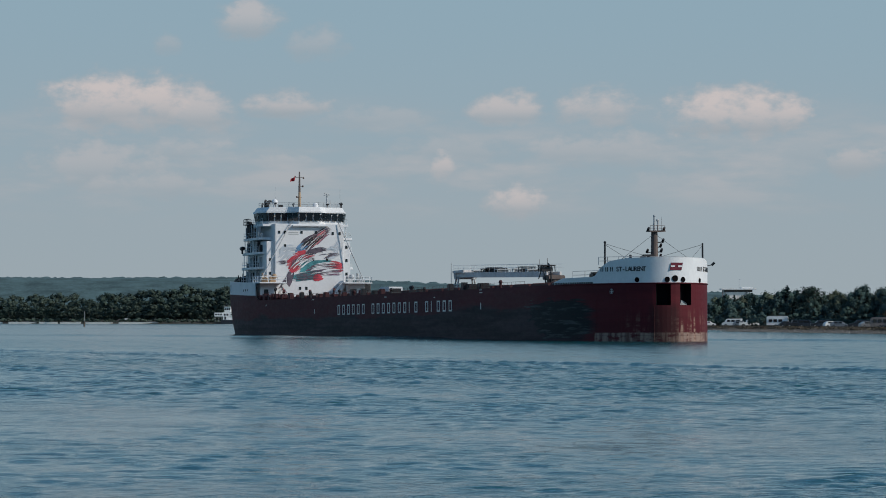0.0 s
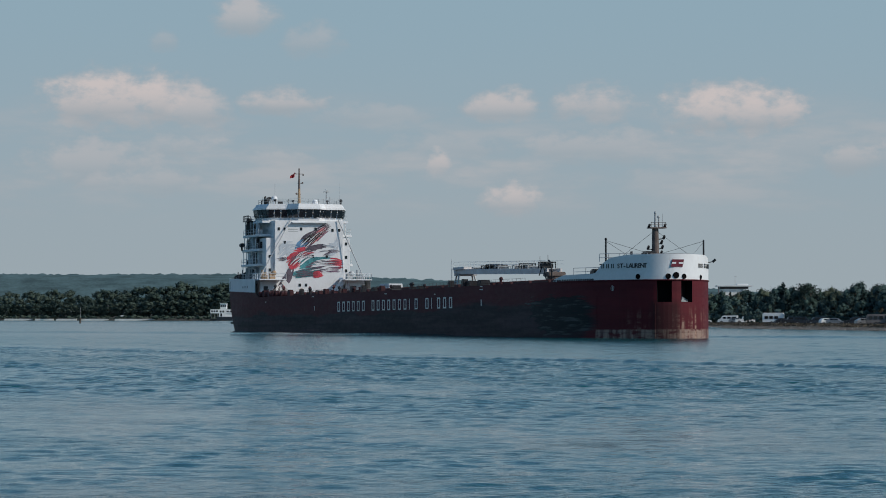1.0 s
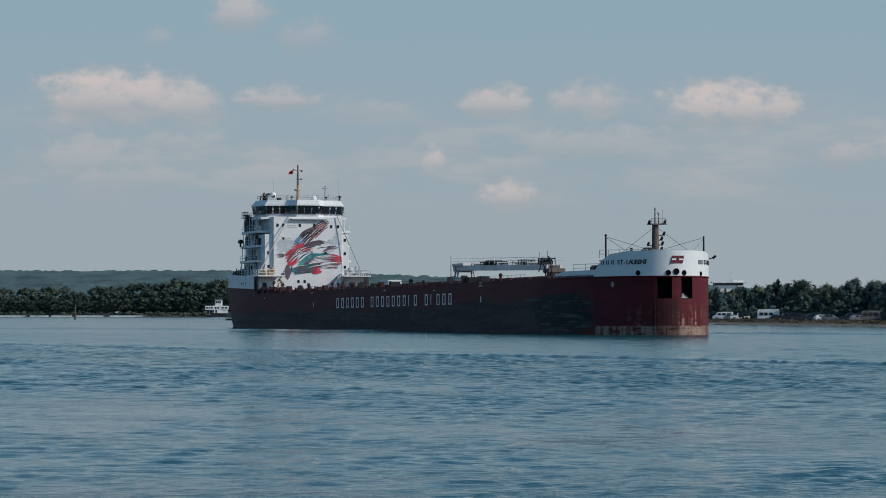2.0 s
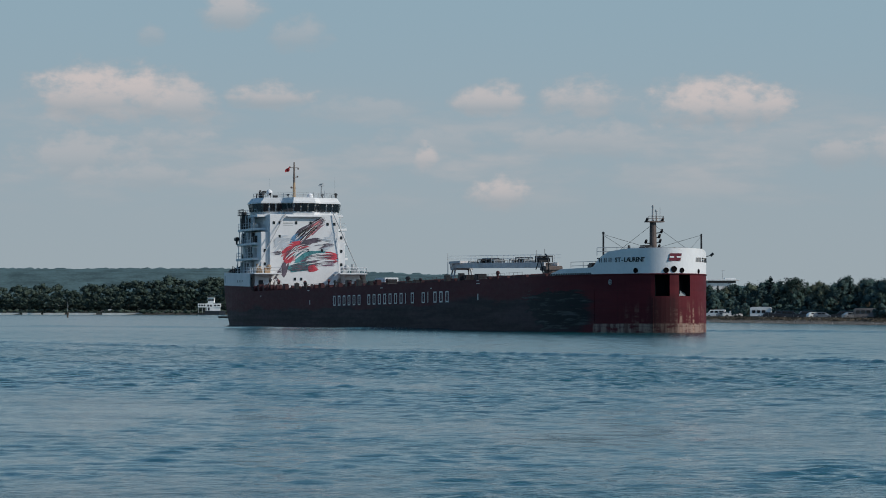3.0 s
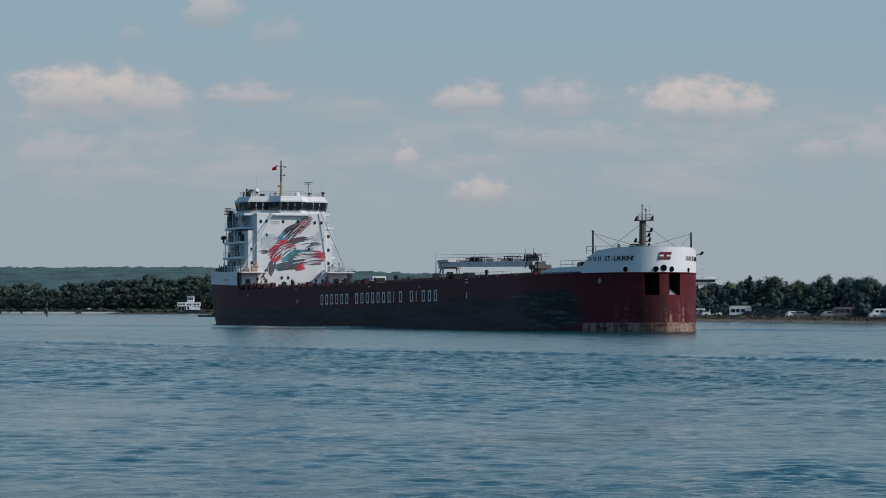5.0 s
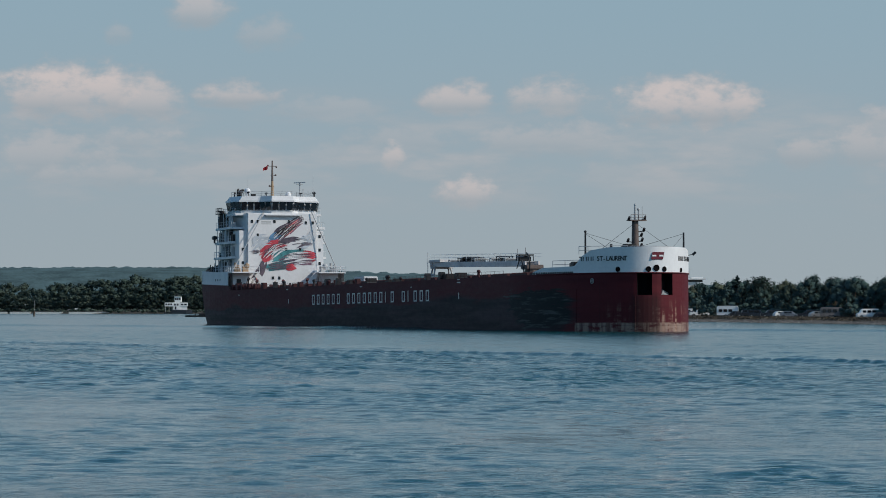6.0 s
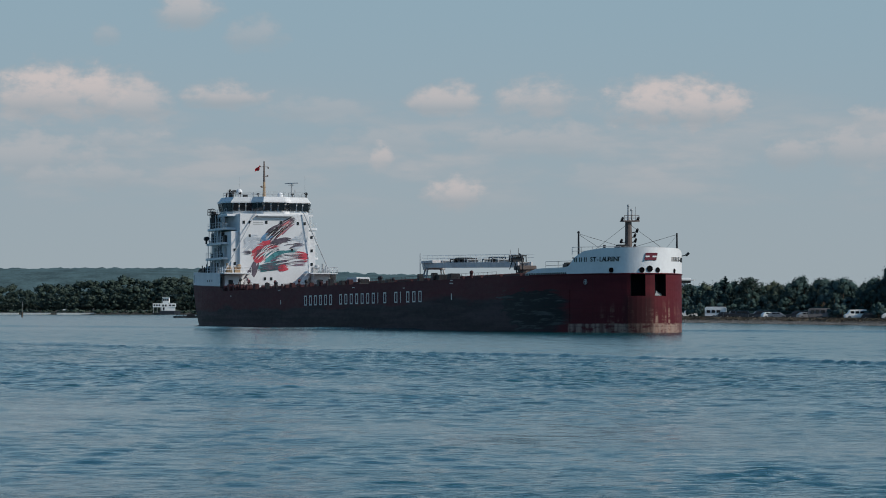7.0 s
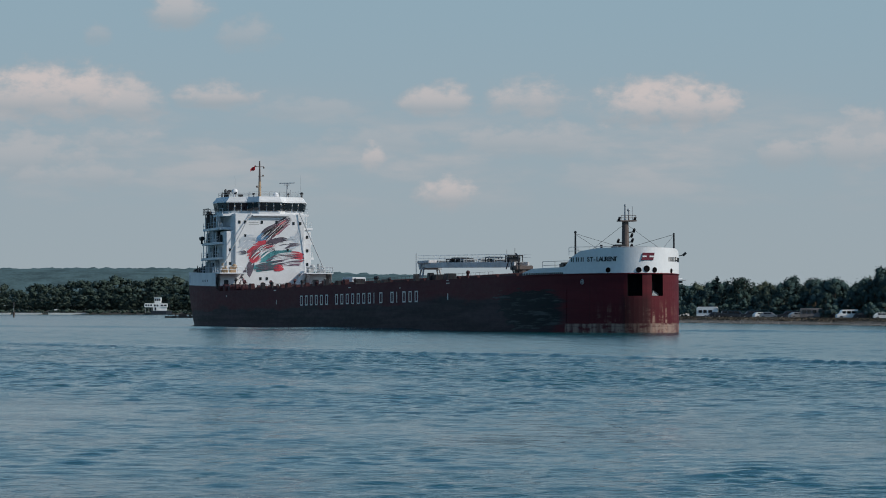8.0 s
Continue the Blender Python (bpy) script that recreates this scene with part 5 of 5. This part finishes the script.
        for i, ch in enumerate(word):
            a = (-34.3 + i * 1.62) if sgn < 0 else (28.2 + i * 1.6)
            cu = bpy.data.curves.new("letter", "FONT")
            cu.body, cu.size, cu.align_x, cu.extrude, cu.offset = ch, 0.90, "CENTER", 0.02, 0.018
            tmp = new("letter", cu)
            dg = bpy.context.evaluated_depsgraph_get()
            me = bpy.data.meshes.new_from_object(tmp.evaluated_get(dg))
            bpy.data.objects.remove(tmp)
            me.materials.clear()
            me.materials.append(DARK)
            ob = new("letter", me)
            ob.parent = ship
            ob.matrix_local = bow_frame(a, 9.10, 0.06)
    # owner's lettering on the side: plain bars, one group of strokes a character
    x = 91.8
    step = 68.4 / 21.6
    for word_len in (6, 9, 5):
        for i in range(word_len):
            bm = BM()
            y = -BEAM - 0.03
            box(bm, x, x + 0.28, y, y + 0.05, 4.02, 5.80)
            if not (word_len == 9 and i == 7) and not (word_len == 5 and i == 1):
                box(bm, x + 1.26, x + 1.54, y, y + 0.05, 4.02, 5.80)
                for v in (5.60, 4.02):
                    box(bm, x + 0.27, x + 1.27, y + 0.003, y + 0.05, v, v + 0.20)
            part("letter_bar", bm, YELLOW, ship, "white painted letter stroke")
            x += step
        x += step * 0.9 * 1.0 if word_len != 5 else 0
    # draught and load marks
    for s, z0, z1, w in ((174.0, 4.2, 5.2, 0.16), (76.0, 4.4, 5.2, 0.16), (40.0, 6.2, 6.45, 0.2), (75.0, 6.9, 7.02, 0.7), (122.0, 6.75, 6.87, 0.7), (174.0, 6.7, 6.82, 0.8), (174.0, 7.15, 7.25, 0.6), (150.0, 6.3, 6.42, 0.4)):
        bm = BM()
        box(bm, s - w, s + w, -BEAM - 0.03, -BEAM + 0.05, z0, z1)
        part("hull_mark", bm, YELLOW, ship)
    bm = BM()
    f = bow_frame(-37.6, 6.28)
    for i in range(16):
        t0, t1 = 2 * math.pi * i / 16, 2 * math.pi * (i + 1) / 16
        tube(bm, f @ Vector((0.3 * math.cos(t0), 0.36 * math.sin(t0), 0.04)), f @ Vector((0.3 * math.cos(t1), 0.36 * math.sin(t1), 0.04)), 0.032, n=5)
    box(bm, -0.2, 0.2, -0.05, 0.05, 0.02, 0.06, m=f)
    box(bm, -0.05, 0.05, -0.3, 0.3, 0.02, 0.06, m=f)
    part("thruster_mark", bm, GREY, ship)


build_bow(ship)

# ---- things on the shores ----
RV_WHITE = material("white_caravan_skin", (0.84, 0.83, 0.80), 0.4, var=0.06, scale=1.0)
CAR_DARK = material("dark_blue_car_paint", (0.020, 0.024, 0.032), 0.3, var=0.2, spec=0.5)
CAR_SILVER = material("silver_car_paint", (0.30, 0.31, 0.32), 0.3, metal=0.4, var=0.1)
CAR_BROWN = material("grey_trailer_skin", (0.17, 0.155, 0.15), 0.5, var=0.15)
TYRE = material("tyre_rubber", (0.018, 0.018, 0.018), 0.8)
CONCRETE = material("pale_concrete", (0.80, 0.77, 0.71), 0.85, var=0.15, scale=1.0, bump=0.02)


def vehicle(name, profile, width, panes, wheels, mat, label, category):
    """A vehicle from its side profile (x, z); panes: (x0, x1, z0, z1) on both sides; wheels: (x, radius)."""
    v = new(name)
    bm = BM()
    faces = []
    for y in (-width / 2, width / 2):
        faces.append([bm.verts.new((x, y * (0.86 if z > max(p[1] for p in profile) * 0.8 else 1), z)) for x, z in profile])
    n = len(profile)
    bm.faces.new(faces[0])
    bm.faces.new(faces[1][::-1])
    for i in range(n):
        bm.faces.new((faces[0][i], faces[1][i], faces[1][(i + 1) % n], faces[0][(i + 1) % n]))
    bmesh.ops.recalc_face_normals(bm, faces=bm.faces[:])
    bmesh.ops.bevel(bm, geom=bm.edges[:], offset=0.06, segments=2, affect="EDGES")
    part("body", bm, mat, v)
    for x0, x1, z0, z1 in panes:
        for sgn in (-1, 1):
            bm = BM()
            y = sgn * width / 2 * 0.96
            box(bm, x0, x1, y - 0.05, y + 0.05, z0, z1, 0.03)
            part("window", bm, GLASS, v, "dark side window")
    for x, r in wheels:
        for sgn in (-1, 1):
            bm = BM()
            tube(bm, (x, sgn * (width / 2 - 0.2), r), (x, sgn * (width / 2 + 0.02), r), r, r, 14)
            w = part("wheel", bm, TYRE, v)
            bm = BM()
            tube(bm, (x, sgn * (width / 2), r), (x, sgn * (width / 2 + 0.04), r), r * 0.55, r * 0.5, 10)
            part("rim", bm, CAR_SILVER, w)
    return tagged(v, label, category)


def car_profile(l):
    return [(-l / 2, 0.3), (l / 2, 0.3), (l / 2, 0.75), (l * 0.28, 0.92), (l * 0.12, 1.42), (-l * 0.30, 1.45), (-l * 0.47, 0.98), (-l / 2, 0.9)]


def suv_profile(l):
    return [(-l / 2, 0.35), (l / 2, 0.35), (l / 2, 0.95), (l * 0.24, 1.12), (l * 0.12, 1.78), (-l * 0.46, 1.80), (-l / 2, 1.1)]


def pickup_profile(l):
    return [(-l / 2, 0.4), (l / 2, 0.4), (l / 2, 1.0), (l * 0.24, 1.15), (l * 0.14, 1.78), (-l * 0.12, 1.80), (-l * 0.16, 1.15), (-l / 2, 1.12)]


def van_profile(l):
    return [(-l / 2, 0.35), (l / 2, 0.35), (l / 2, 1.0), (l * 0.36, 1.25), (l * 0.25, 2.05), (-l / 2, 2.1)]


def trailer_profile(l, h):
    return [(-l / 2, 0.45), (l * 0.46, 0.45), (l / 2, 0.9), (l / 2, h - 0.5), (l * 0.44, h), (-l * 0.44, h), (-l / 2, h - 0.35)]


def build_vehicles():
    rng = random.Random(31)
    spots = [(1130, 4.0, "car", RV_WHITE, "white car parked on the bank"), (1172, 5.2, "van", RV_WHITE, "white van parked among trees"),
             (1188, 4.2, "car", CAR_SILVER, "silver car parked on the bank"), (1202, 5.0, "pickup", RV_WHITE, "white pickup truck on the bank"),
             (1252.5, 5.3, "trailer", RV_WHITE, "white camping trailer with three dark windows"), (1282, 4.6, "pickup", CAR_DARK, "dark pickup truck beside a trailer"),
             (1305, 4.6, "suv", CAR_DARK, "dark off-road car on the bank"), (1328, 4.8, "suv", CAR_DARK, "dark blue estate car on the bank"),
             (1346, 3.4, "car", RV_WHITE, "white car seen between dark cars"), (1362, 4.4, "car", CAR_SILVER, "silver saloon car in the front row"),
             (1397, 5.4, "suv", CAR_DARK, "large dark off-road car on the bank"), (1436, 5.0, "trailer", CAR_BROWN, "grey-brown box trailer on the bank"),
             (1499, 4.6, "van", RV_WHITE, "white van with dark windows"), (1529, 4.3, "car", CAR_DARK, "dark car beside a bush"),
             (1563, 4.0, "car", RV_WHITE, "white car at the end of the row"), (1413, 4.3, "car", CAR_SILVER, "silver car behind the dark one"),
             (1270, 4.0, "car", CAR_DARK, "dark car behind the trailer"), (1470, 4.3, "car", CAR_DARK, "dark car near the shrubs")]
    for i, (px, l, kind, mat, label) in enumerate(spots):
        t = (px - 784) / 5600
        y = (1040.4 + 44 + 4 * (i % 3)) / (1 + 4.8 * t)
        x = y * t
        if kind == "car":
            v = vehicle("car", car_profile(l), 1.8, [(-l * 0.28, -l * 0.08, 0.98, 1.34), (-l * 0.05, l * 0.12, 0.98, 1.34)], [(-l * 0.3, 0.32), (l * 0.32, 0.32)], mat, label, "car")
        elif kind == "suv":
            v = vehicle("car", suv_profile(l), 1.95, [(-l * 0.43, -l * 0.2, 1.15, 1.65), (-l * 0.17, l * 0.1, 1.15, 1.65)], [(-l * 0.3, 0.38), (l * 0.3, 0.38)], mat, label, "car")
        elif kind == "pickup":
            v = vehicle("pickup_truck", pickup_profile(l), 1.95, [(-l * 0.1, l * 0.12, 1.2, 1.66)], [(-l * 0.3, 0.4), (l * 0.32, 0.4)], mat, label, "truck")
        elif kind == "van":
            v = vehicle("van", van_profile(l), 2.0, [(-l * 0.42, -l * 0.2, 1.25, 1.75), (-l * 0.15, l * 0.02, 1.25, 1.75), (l * 0.08, l * 0.24, 1.25, 1.75)], [(-l * 0.3, 0.36), (l * 0.3, 0.36)], mat, label, "van")
        else:
            v = vehicle("camping_trailer", trailer_profile(l, 2.75 if mat is RV_WHITE else 2.4), 2.3, [(-l * 0.40, -l * 0.24, 1.25, 1.95), (-l * 0.18, -l * 0.02, 1.25, 1.95), (l * 0.05, l * 0.22, 1.25, 1.95)],
                        [(-l * 0.08, 0.34), (l * 0.06, 0.34)], mat, label, "trailer")
        v["group"] = "vehicles parked on the bank"
        v.matrix_basis = pose(x, y, 1.02 + 0.002 * i, 0, 0, rng.choice((0, 180)) + rng.uniform(-14, 14))


build_vehicles()


def build_riprap():
    """Loose stones along the foot of the right bank."""
    rng = random.Random(8)
    bm = BM()
    for i in range(800):
        ang = radians(rng.uniform(2.8, 9.5))
        t = math.tan(ang)
        y = (1040.4 + rng.uniform(-25.0, 4.0)) / (1 + 4.8 * t)
        x = y * t
        r = rng.uniform(0.08, 0.26)
        m = pose(x, y, 0.02 + max(0, bank(y - right_edge(x))), rng.uniform(0, 360), rng.uniform(0, 360), rng.uniform(0, 360)) @ Matrix.Diagonal((r, r * rng.uniform(0.6, 1), r * rng.uniform(0.5, 0.9), 1))
        bmesh.ops.create_icosphere(bm, subdivisions=1, radius=1.0, matrix=m)
    tagged(part("riprap", bm, STONE), "grey broken stones along the water's edge", "stones", kind="stuff")
    bm = BM()
    for i in range(9000):         # rough grass on the bank
        t = math.tan(radians(rng.uniform(2.8, 9.5)))
        d = rng.uniform(6, 44)
        y = (1040.4 + d) / (1 + 4.8 * t)
        x = y * t
        z = bank(y - right_edge(x))
        h, a = rng.uniform(0.08, 0.26), rng.uniform(0, 3.14)
        c, s = 0.4 * math.cos(a), 0.4 * math.sin(a)
        bm.faces.new([bm.verts.new(p) for p in ((x - c, y - s, z - 0.1), (x + c, y + s, z - 0.1), (x + c * 0.4, y + s, z + h), (x - c * 0.6, y - s, z + h * 0.8))])
    tagged(part("bank_grass", bm, EARTH), "rough dry grass on the bank", "grass", kind="stuff")


build_riprap()


def build_far_building():
    """A pale building with a flat overhanging roof behind the right wood."""
    b = tagged(new("waterfront_building"), "pale flat-roofed building behind the trees", "building")
    x0, x1, y0, y1 = 0.0, 12.6, 0.0, 10.0
    bm = BM()
    box(bm, x0 + 0.8, x1 - 2.5, y0, y1, 0, 11.9, 0.05)
    wall = part("wall", bm, CONCRETE, b)
    bm = BM()
    box(bm, x0 - 0.8, x1 + 1.0, y0 - 1.0, y1 + 0.5, 12.9, 13.4, 0.05)
    box(bm, x1 - 5, x1 - 0.5, y0 + 1, y1 - 2, 13.4, 14.0, 0.05)
    part("roof", bm, RV_WHITE, b)
    bm = BM()
    box(bm, x0 + 0.5, x1 - 0.5, y0 + 0.6, y1, 11.9, 12.9)
    part("window_strip", bm, GLASS, b)
    for i in range(6):
        for z in (2.0, 5.0, 8.0):
            bm = BM()
            box(bm, x0 + 1.4 + i * 1.45, x0 + 2.3 + i * 1.45, y0 - 0.06, y0 + 0.1, z, z + 1.3, 0.03)
            part("window", bm, GLASS, b)
    bm = BM()
    box(bm, x0 - 0.4, x0 + 0.1, y0 - 0.4, y0 + 0.1, 0, 12.9)
    part("pillar", bm, CAR_BROWN, b)
    bm = BM()
    tube(bm, (7.0, 5, 13.4), (7.0, 5, 17.4), 0.12, 0.06)
    tube(bm, (6.4, 5, 17.0), (7.8, 5, 17.2), 0.06)
    part("aerial", bm, GREY, b)
    b.matrix_basis = pose(86.4, 1300, 1.9)


build_far_building()


def build_tug():
    """A small dark-hulled workboat with a white wheelhouse moored at the far shore."""
    t = tagged(new("tugboat"), "small white and dark blue tugboat moored by the far shore", "boat")
    bm = BM()
    plan = [(-2.2, -2.0), (5.5, -2.1), (7.6, -1.2), (8.6, 0), (7.6, 1.2), (5.5, 2.1), (-2.2, 2.0)]
    prism(bm, plan, -0.6, 2.1, 0.05)
    part("hull", bm, CAR_DARK, t)
    bm = BM()
    box(bm, -1.4, 2.2, -1.6, 1.6, 2.1, 6.2, 0.1)
    part("cabin", bm, RV_WHITE, t)
    bm = BM()
    box(bm, -6.0, -1.3, -1.6, 1.6, 3.9, 6.0, 0.1)
    part("aft_cabin", bm, RV_WHITE, t, "white cabin overhanging the stern on posts")
    for x in (-5.6, -3.6, -2.0):
        bm = BM()
        tube(bm, (x, -1.4, 1.0), (x, -1.4, 3.9), 0.12, 0.12, 6)
        part("post", bm, GREY, t)
    bm = BM()
    prism(bm, [(-6.2, -2.2), (-2.2, -2.2), (-2.2, 2.2), (-6.2, 2.2)], -0.4, 1.0)
    part("stern_pontoon", bm, DARK, t)
    bm = BM()
    box(bm, 2.1, 6.4, -1.6, 1.6, 3.9, 6.0, 0.1)
    box(bm, 2.1, 6.0, -1.3, 1.3, 2.1, 3.9)
    part("fore_cabin", bm, RV_WHITE, t)
    bm = BM()
    prism(bm, [(-0.6, -1.5), (2.6, -1.5), (3.0, 0), (2.6, 1.5), (-0.6, 1.5)], 6.2, 9.0, 0.08)
    part("wheelhouse", bm, RV_WHITE, t)
    for x0, x1, z0, z1, y in ((-0.5, 0.4, 7.4, 8.5, -1.62), (0.6, 1.4, 7.4, 8.5, -1.62), (1.6, 2.5, 7.4, 8.5, -1.62), (-5.5, -4.6, 4.6, 5.5, -1.66), (-4.2, -3.3, 4.6, 5.5, -1.66),
                              (-2.9, -2.0, 4.6, 5.5, -1.66), (-0.9, 0.0, 4.4, 5.4, -1.66), (0.5, 1.4, 4.4, 5.4, -1.66), (-0.6, 0.3, 2.3, 3.9, -1.66), (2.7, 3.9, 4.6, 5.4, -1.66), (4.4, 5.8, 4.6, 5.4, -1.66)):
        bm = BM()
        box(bm, x0, x1, y, y + 0.12, z0, z1, 0.03)
        part("window", bm, GLASS, t)
    bm = BM()
    box(bm, -1.0, 3.2, -1.9, 1.9, 9.0, 9.2)
    part("roof", bm, RV_WHITE, t)
    bm = BM()
    tube(bm, (0.8, 0, 9.2), (0.8, 0, 11.2), 0.12, 0.06)
    tube(bm, (-0.2, 0, 10.3), (1.8, 0, 10.3), 0.08)
    box(bm, -0.6, 0.4, -0.4, 0.4, 9.2, 10.0, 0.1)
    tube(bm, (7.4, 0, 2.1), (7.4, 0, 8.2), 0.10, 0.05)
    part("mast", bm, DARK, t)
    t.matrix_basis = pose(-153.5, 1690, 0.0, 0, 0, 4)
    b = tagged(new("barge"), "low black work barge lying off the shore", "boat")
    bm = BM()
    prism(bm, [(-5, -1.4), (3.2, -1.5), (5.2, 0), (3.2, 1.5), (-5, 1.4)], -0.3, 0.6, 0.06)
    part("hull", bm, DARK, b)
    bm = BM()
    box(bm, -2.5, 0.4, -0.8, 0.8, 0.6, 1.3, 0.1)
    tube(bm, (1.6, 0, 0.6), (1.6, 0, 1.5), 0.15)
    box(bm, -4.2, -3.4, -0.6, 0.6, 0.6, 1.0, 0.05)
    part("deck_gear", bm, DARK, b)
    b.matrix_basis = pose(-94, 1130, 0, 0, 0, 176)


build_tug()


def build_left_shore():
    p = tagged(new("marker_pile"), "dark mooring pile with a thin staff in the water", "pile")
    bm = BM()
    tube(bm, (0, 0, -1.5), (0, 0, 2.0), 0.36, 0.32, 10)
    part("pile", bm, BARK, p)
    bm = BM()
    tube(bm, (0, 0, 2.0), (0.05, 0, 6.0), 0.07, 0.05, 6)
    part("staff", bm, GREY, p)
    p.matrix_basis = pose(-161.5, 1190, 0)
    rng = random.Random(77)
    x = -345.0
    while x < -192:
        l = rng.uniform(9, 22)
        w = tagged(new("shore_wall"), "low pale concrete wall along the far shore", "wall", "concrete walls of the far shore")
        bm = BM()
        box(bm, 0, l, 0, 1.0, -0.3, rng.uniform(0.80, 0.91), 0.08)
        part("block", bm, CONCRETE, w)
        bm = BM()
        box(bm, -0.05, l + 0.05, -0.1, 1.1, 0.92, 1.0, 0.02)
        part("coping", bm, CONCRETE, w)
        w.matrix_basis = pose(x, left_edge(x) - 3.5, 0.0, 0, 0, rng.uniform(-1, 1))
        x += l + rng.uniform(1.5, 5)
    h = tagged(new("shed"), "small white shed among the bushes", "shed")
    bm = BM()
    box(bm, -1.9, 1.9, -1.5, 1.5, 0, 2.4, 0.04)
    part("wall", bm, RV_WHITE, h)
    bm = BM()
    prism(bm, [(-2.2, -1.8), (2.2, -1.8), (2.2, 1.8), (-2.2, 1.8)], 2.4, 3.4, -0.5)
    part("roof", bm, GREY, h)
    bm = BM()
    box(bm, -0.5, 0.5, -1.58, -1.45, 0, 1.9, 0.02)
    part("door", bm, DARK, h)
    h.matrix_basis = pose(-211, 1724, 0.9, 0, 0, 12) @ Matrix.Scale(0.6, 4)
    for px, y0, hgt in ((74, 1748, 7.5), (132, 1746, 6.0), (246, 1747, 8.0), (318, 1748, 7.0)):
        q = tagged(new("utility_pole"), "thin grey pole at the far shore", "pole", "poles of the far shore")
        bm = BM()
        tube(bm, (0, 0, 0), (0, 0, hgt), 0.09, 0.06, 6)
        part("shaft", bm, BARK, q)
        bm = BM()
        tube(bm, (-0.5, 0, hgt - 0.4), (0.5, 0, hgt - 0.4), 0.07, n=5)
        part("arm", bm, GREY, q)
        q.matrix_basis = pose((px - 784) / 5600 * y0, y0, 0.9)


build_left_shore()


def motions():
    rows = []
    for i in range(9):
        f = 1 - i / 8
        rows.append((float(i), pose(-43.3 - 6.45 * f, 652.8 + 0.4 + 5.6 * f, -0.87, 0, -0.446, -71.46 + 0.27 * f)))
    walk(ship, rows)
    # the radar turns once in about two seconds
    walk(scanner, [(0.25 * i, pose(19.5, 6.1, 29.06, 0, 0, 190 * (0.25 * i - 0.65))) for i in range(33)])
    # the ripples drift slowly down the river
    walk(water, [(t, pose(-0.10 * t, -0.22 * t, 0)) for t in (0.0, 4.0, 8.0)])


motions()
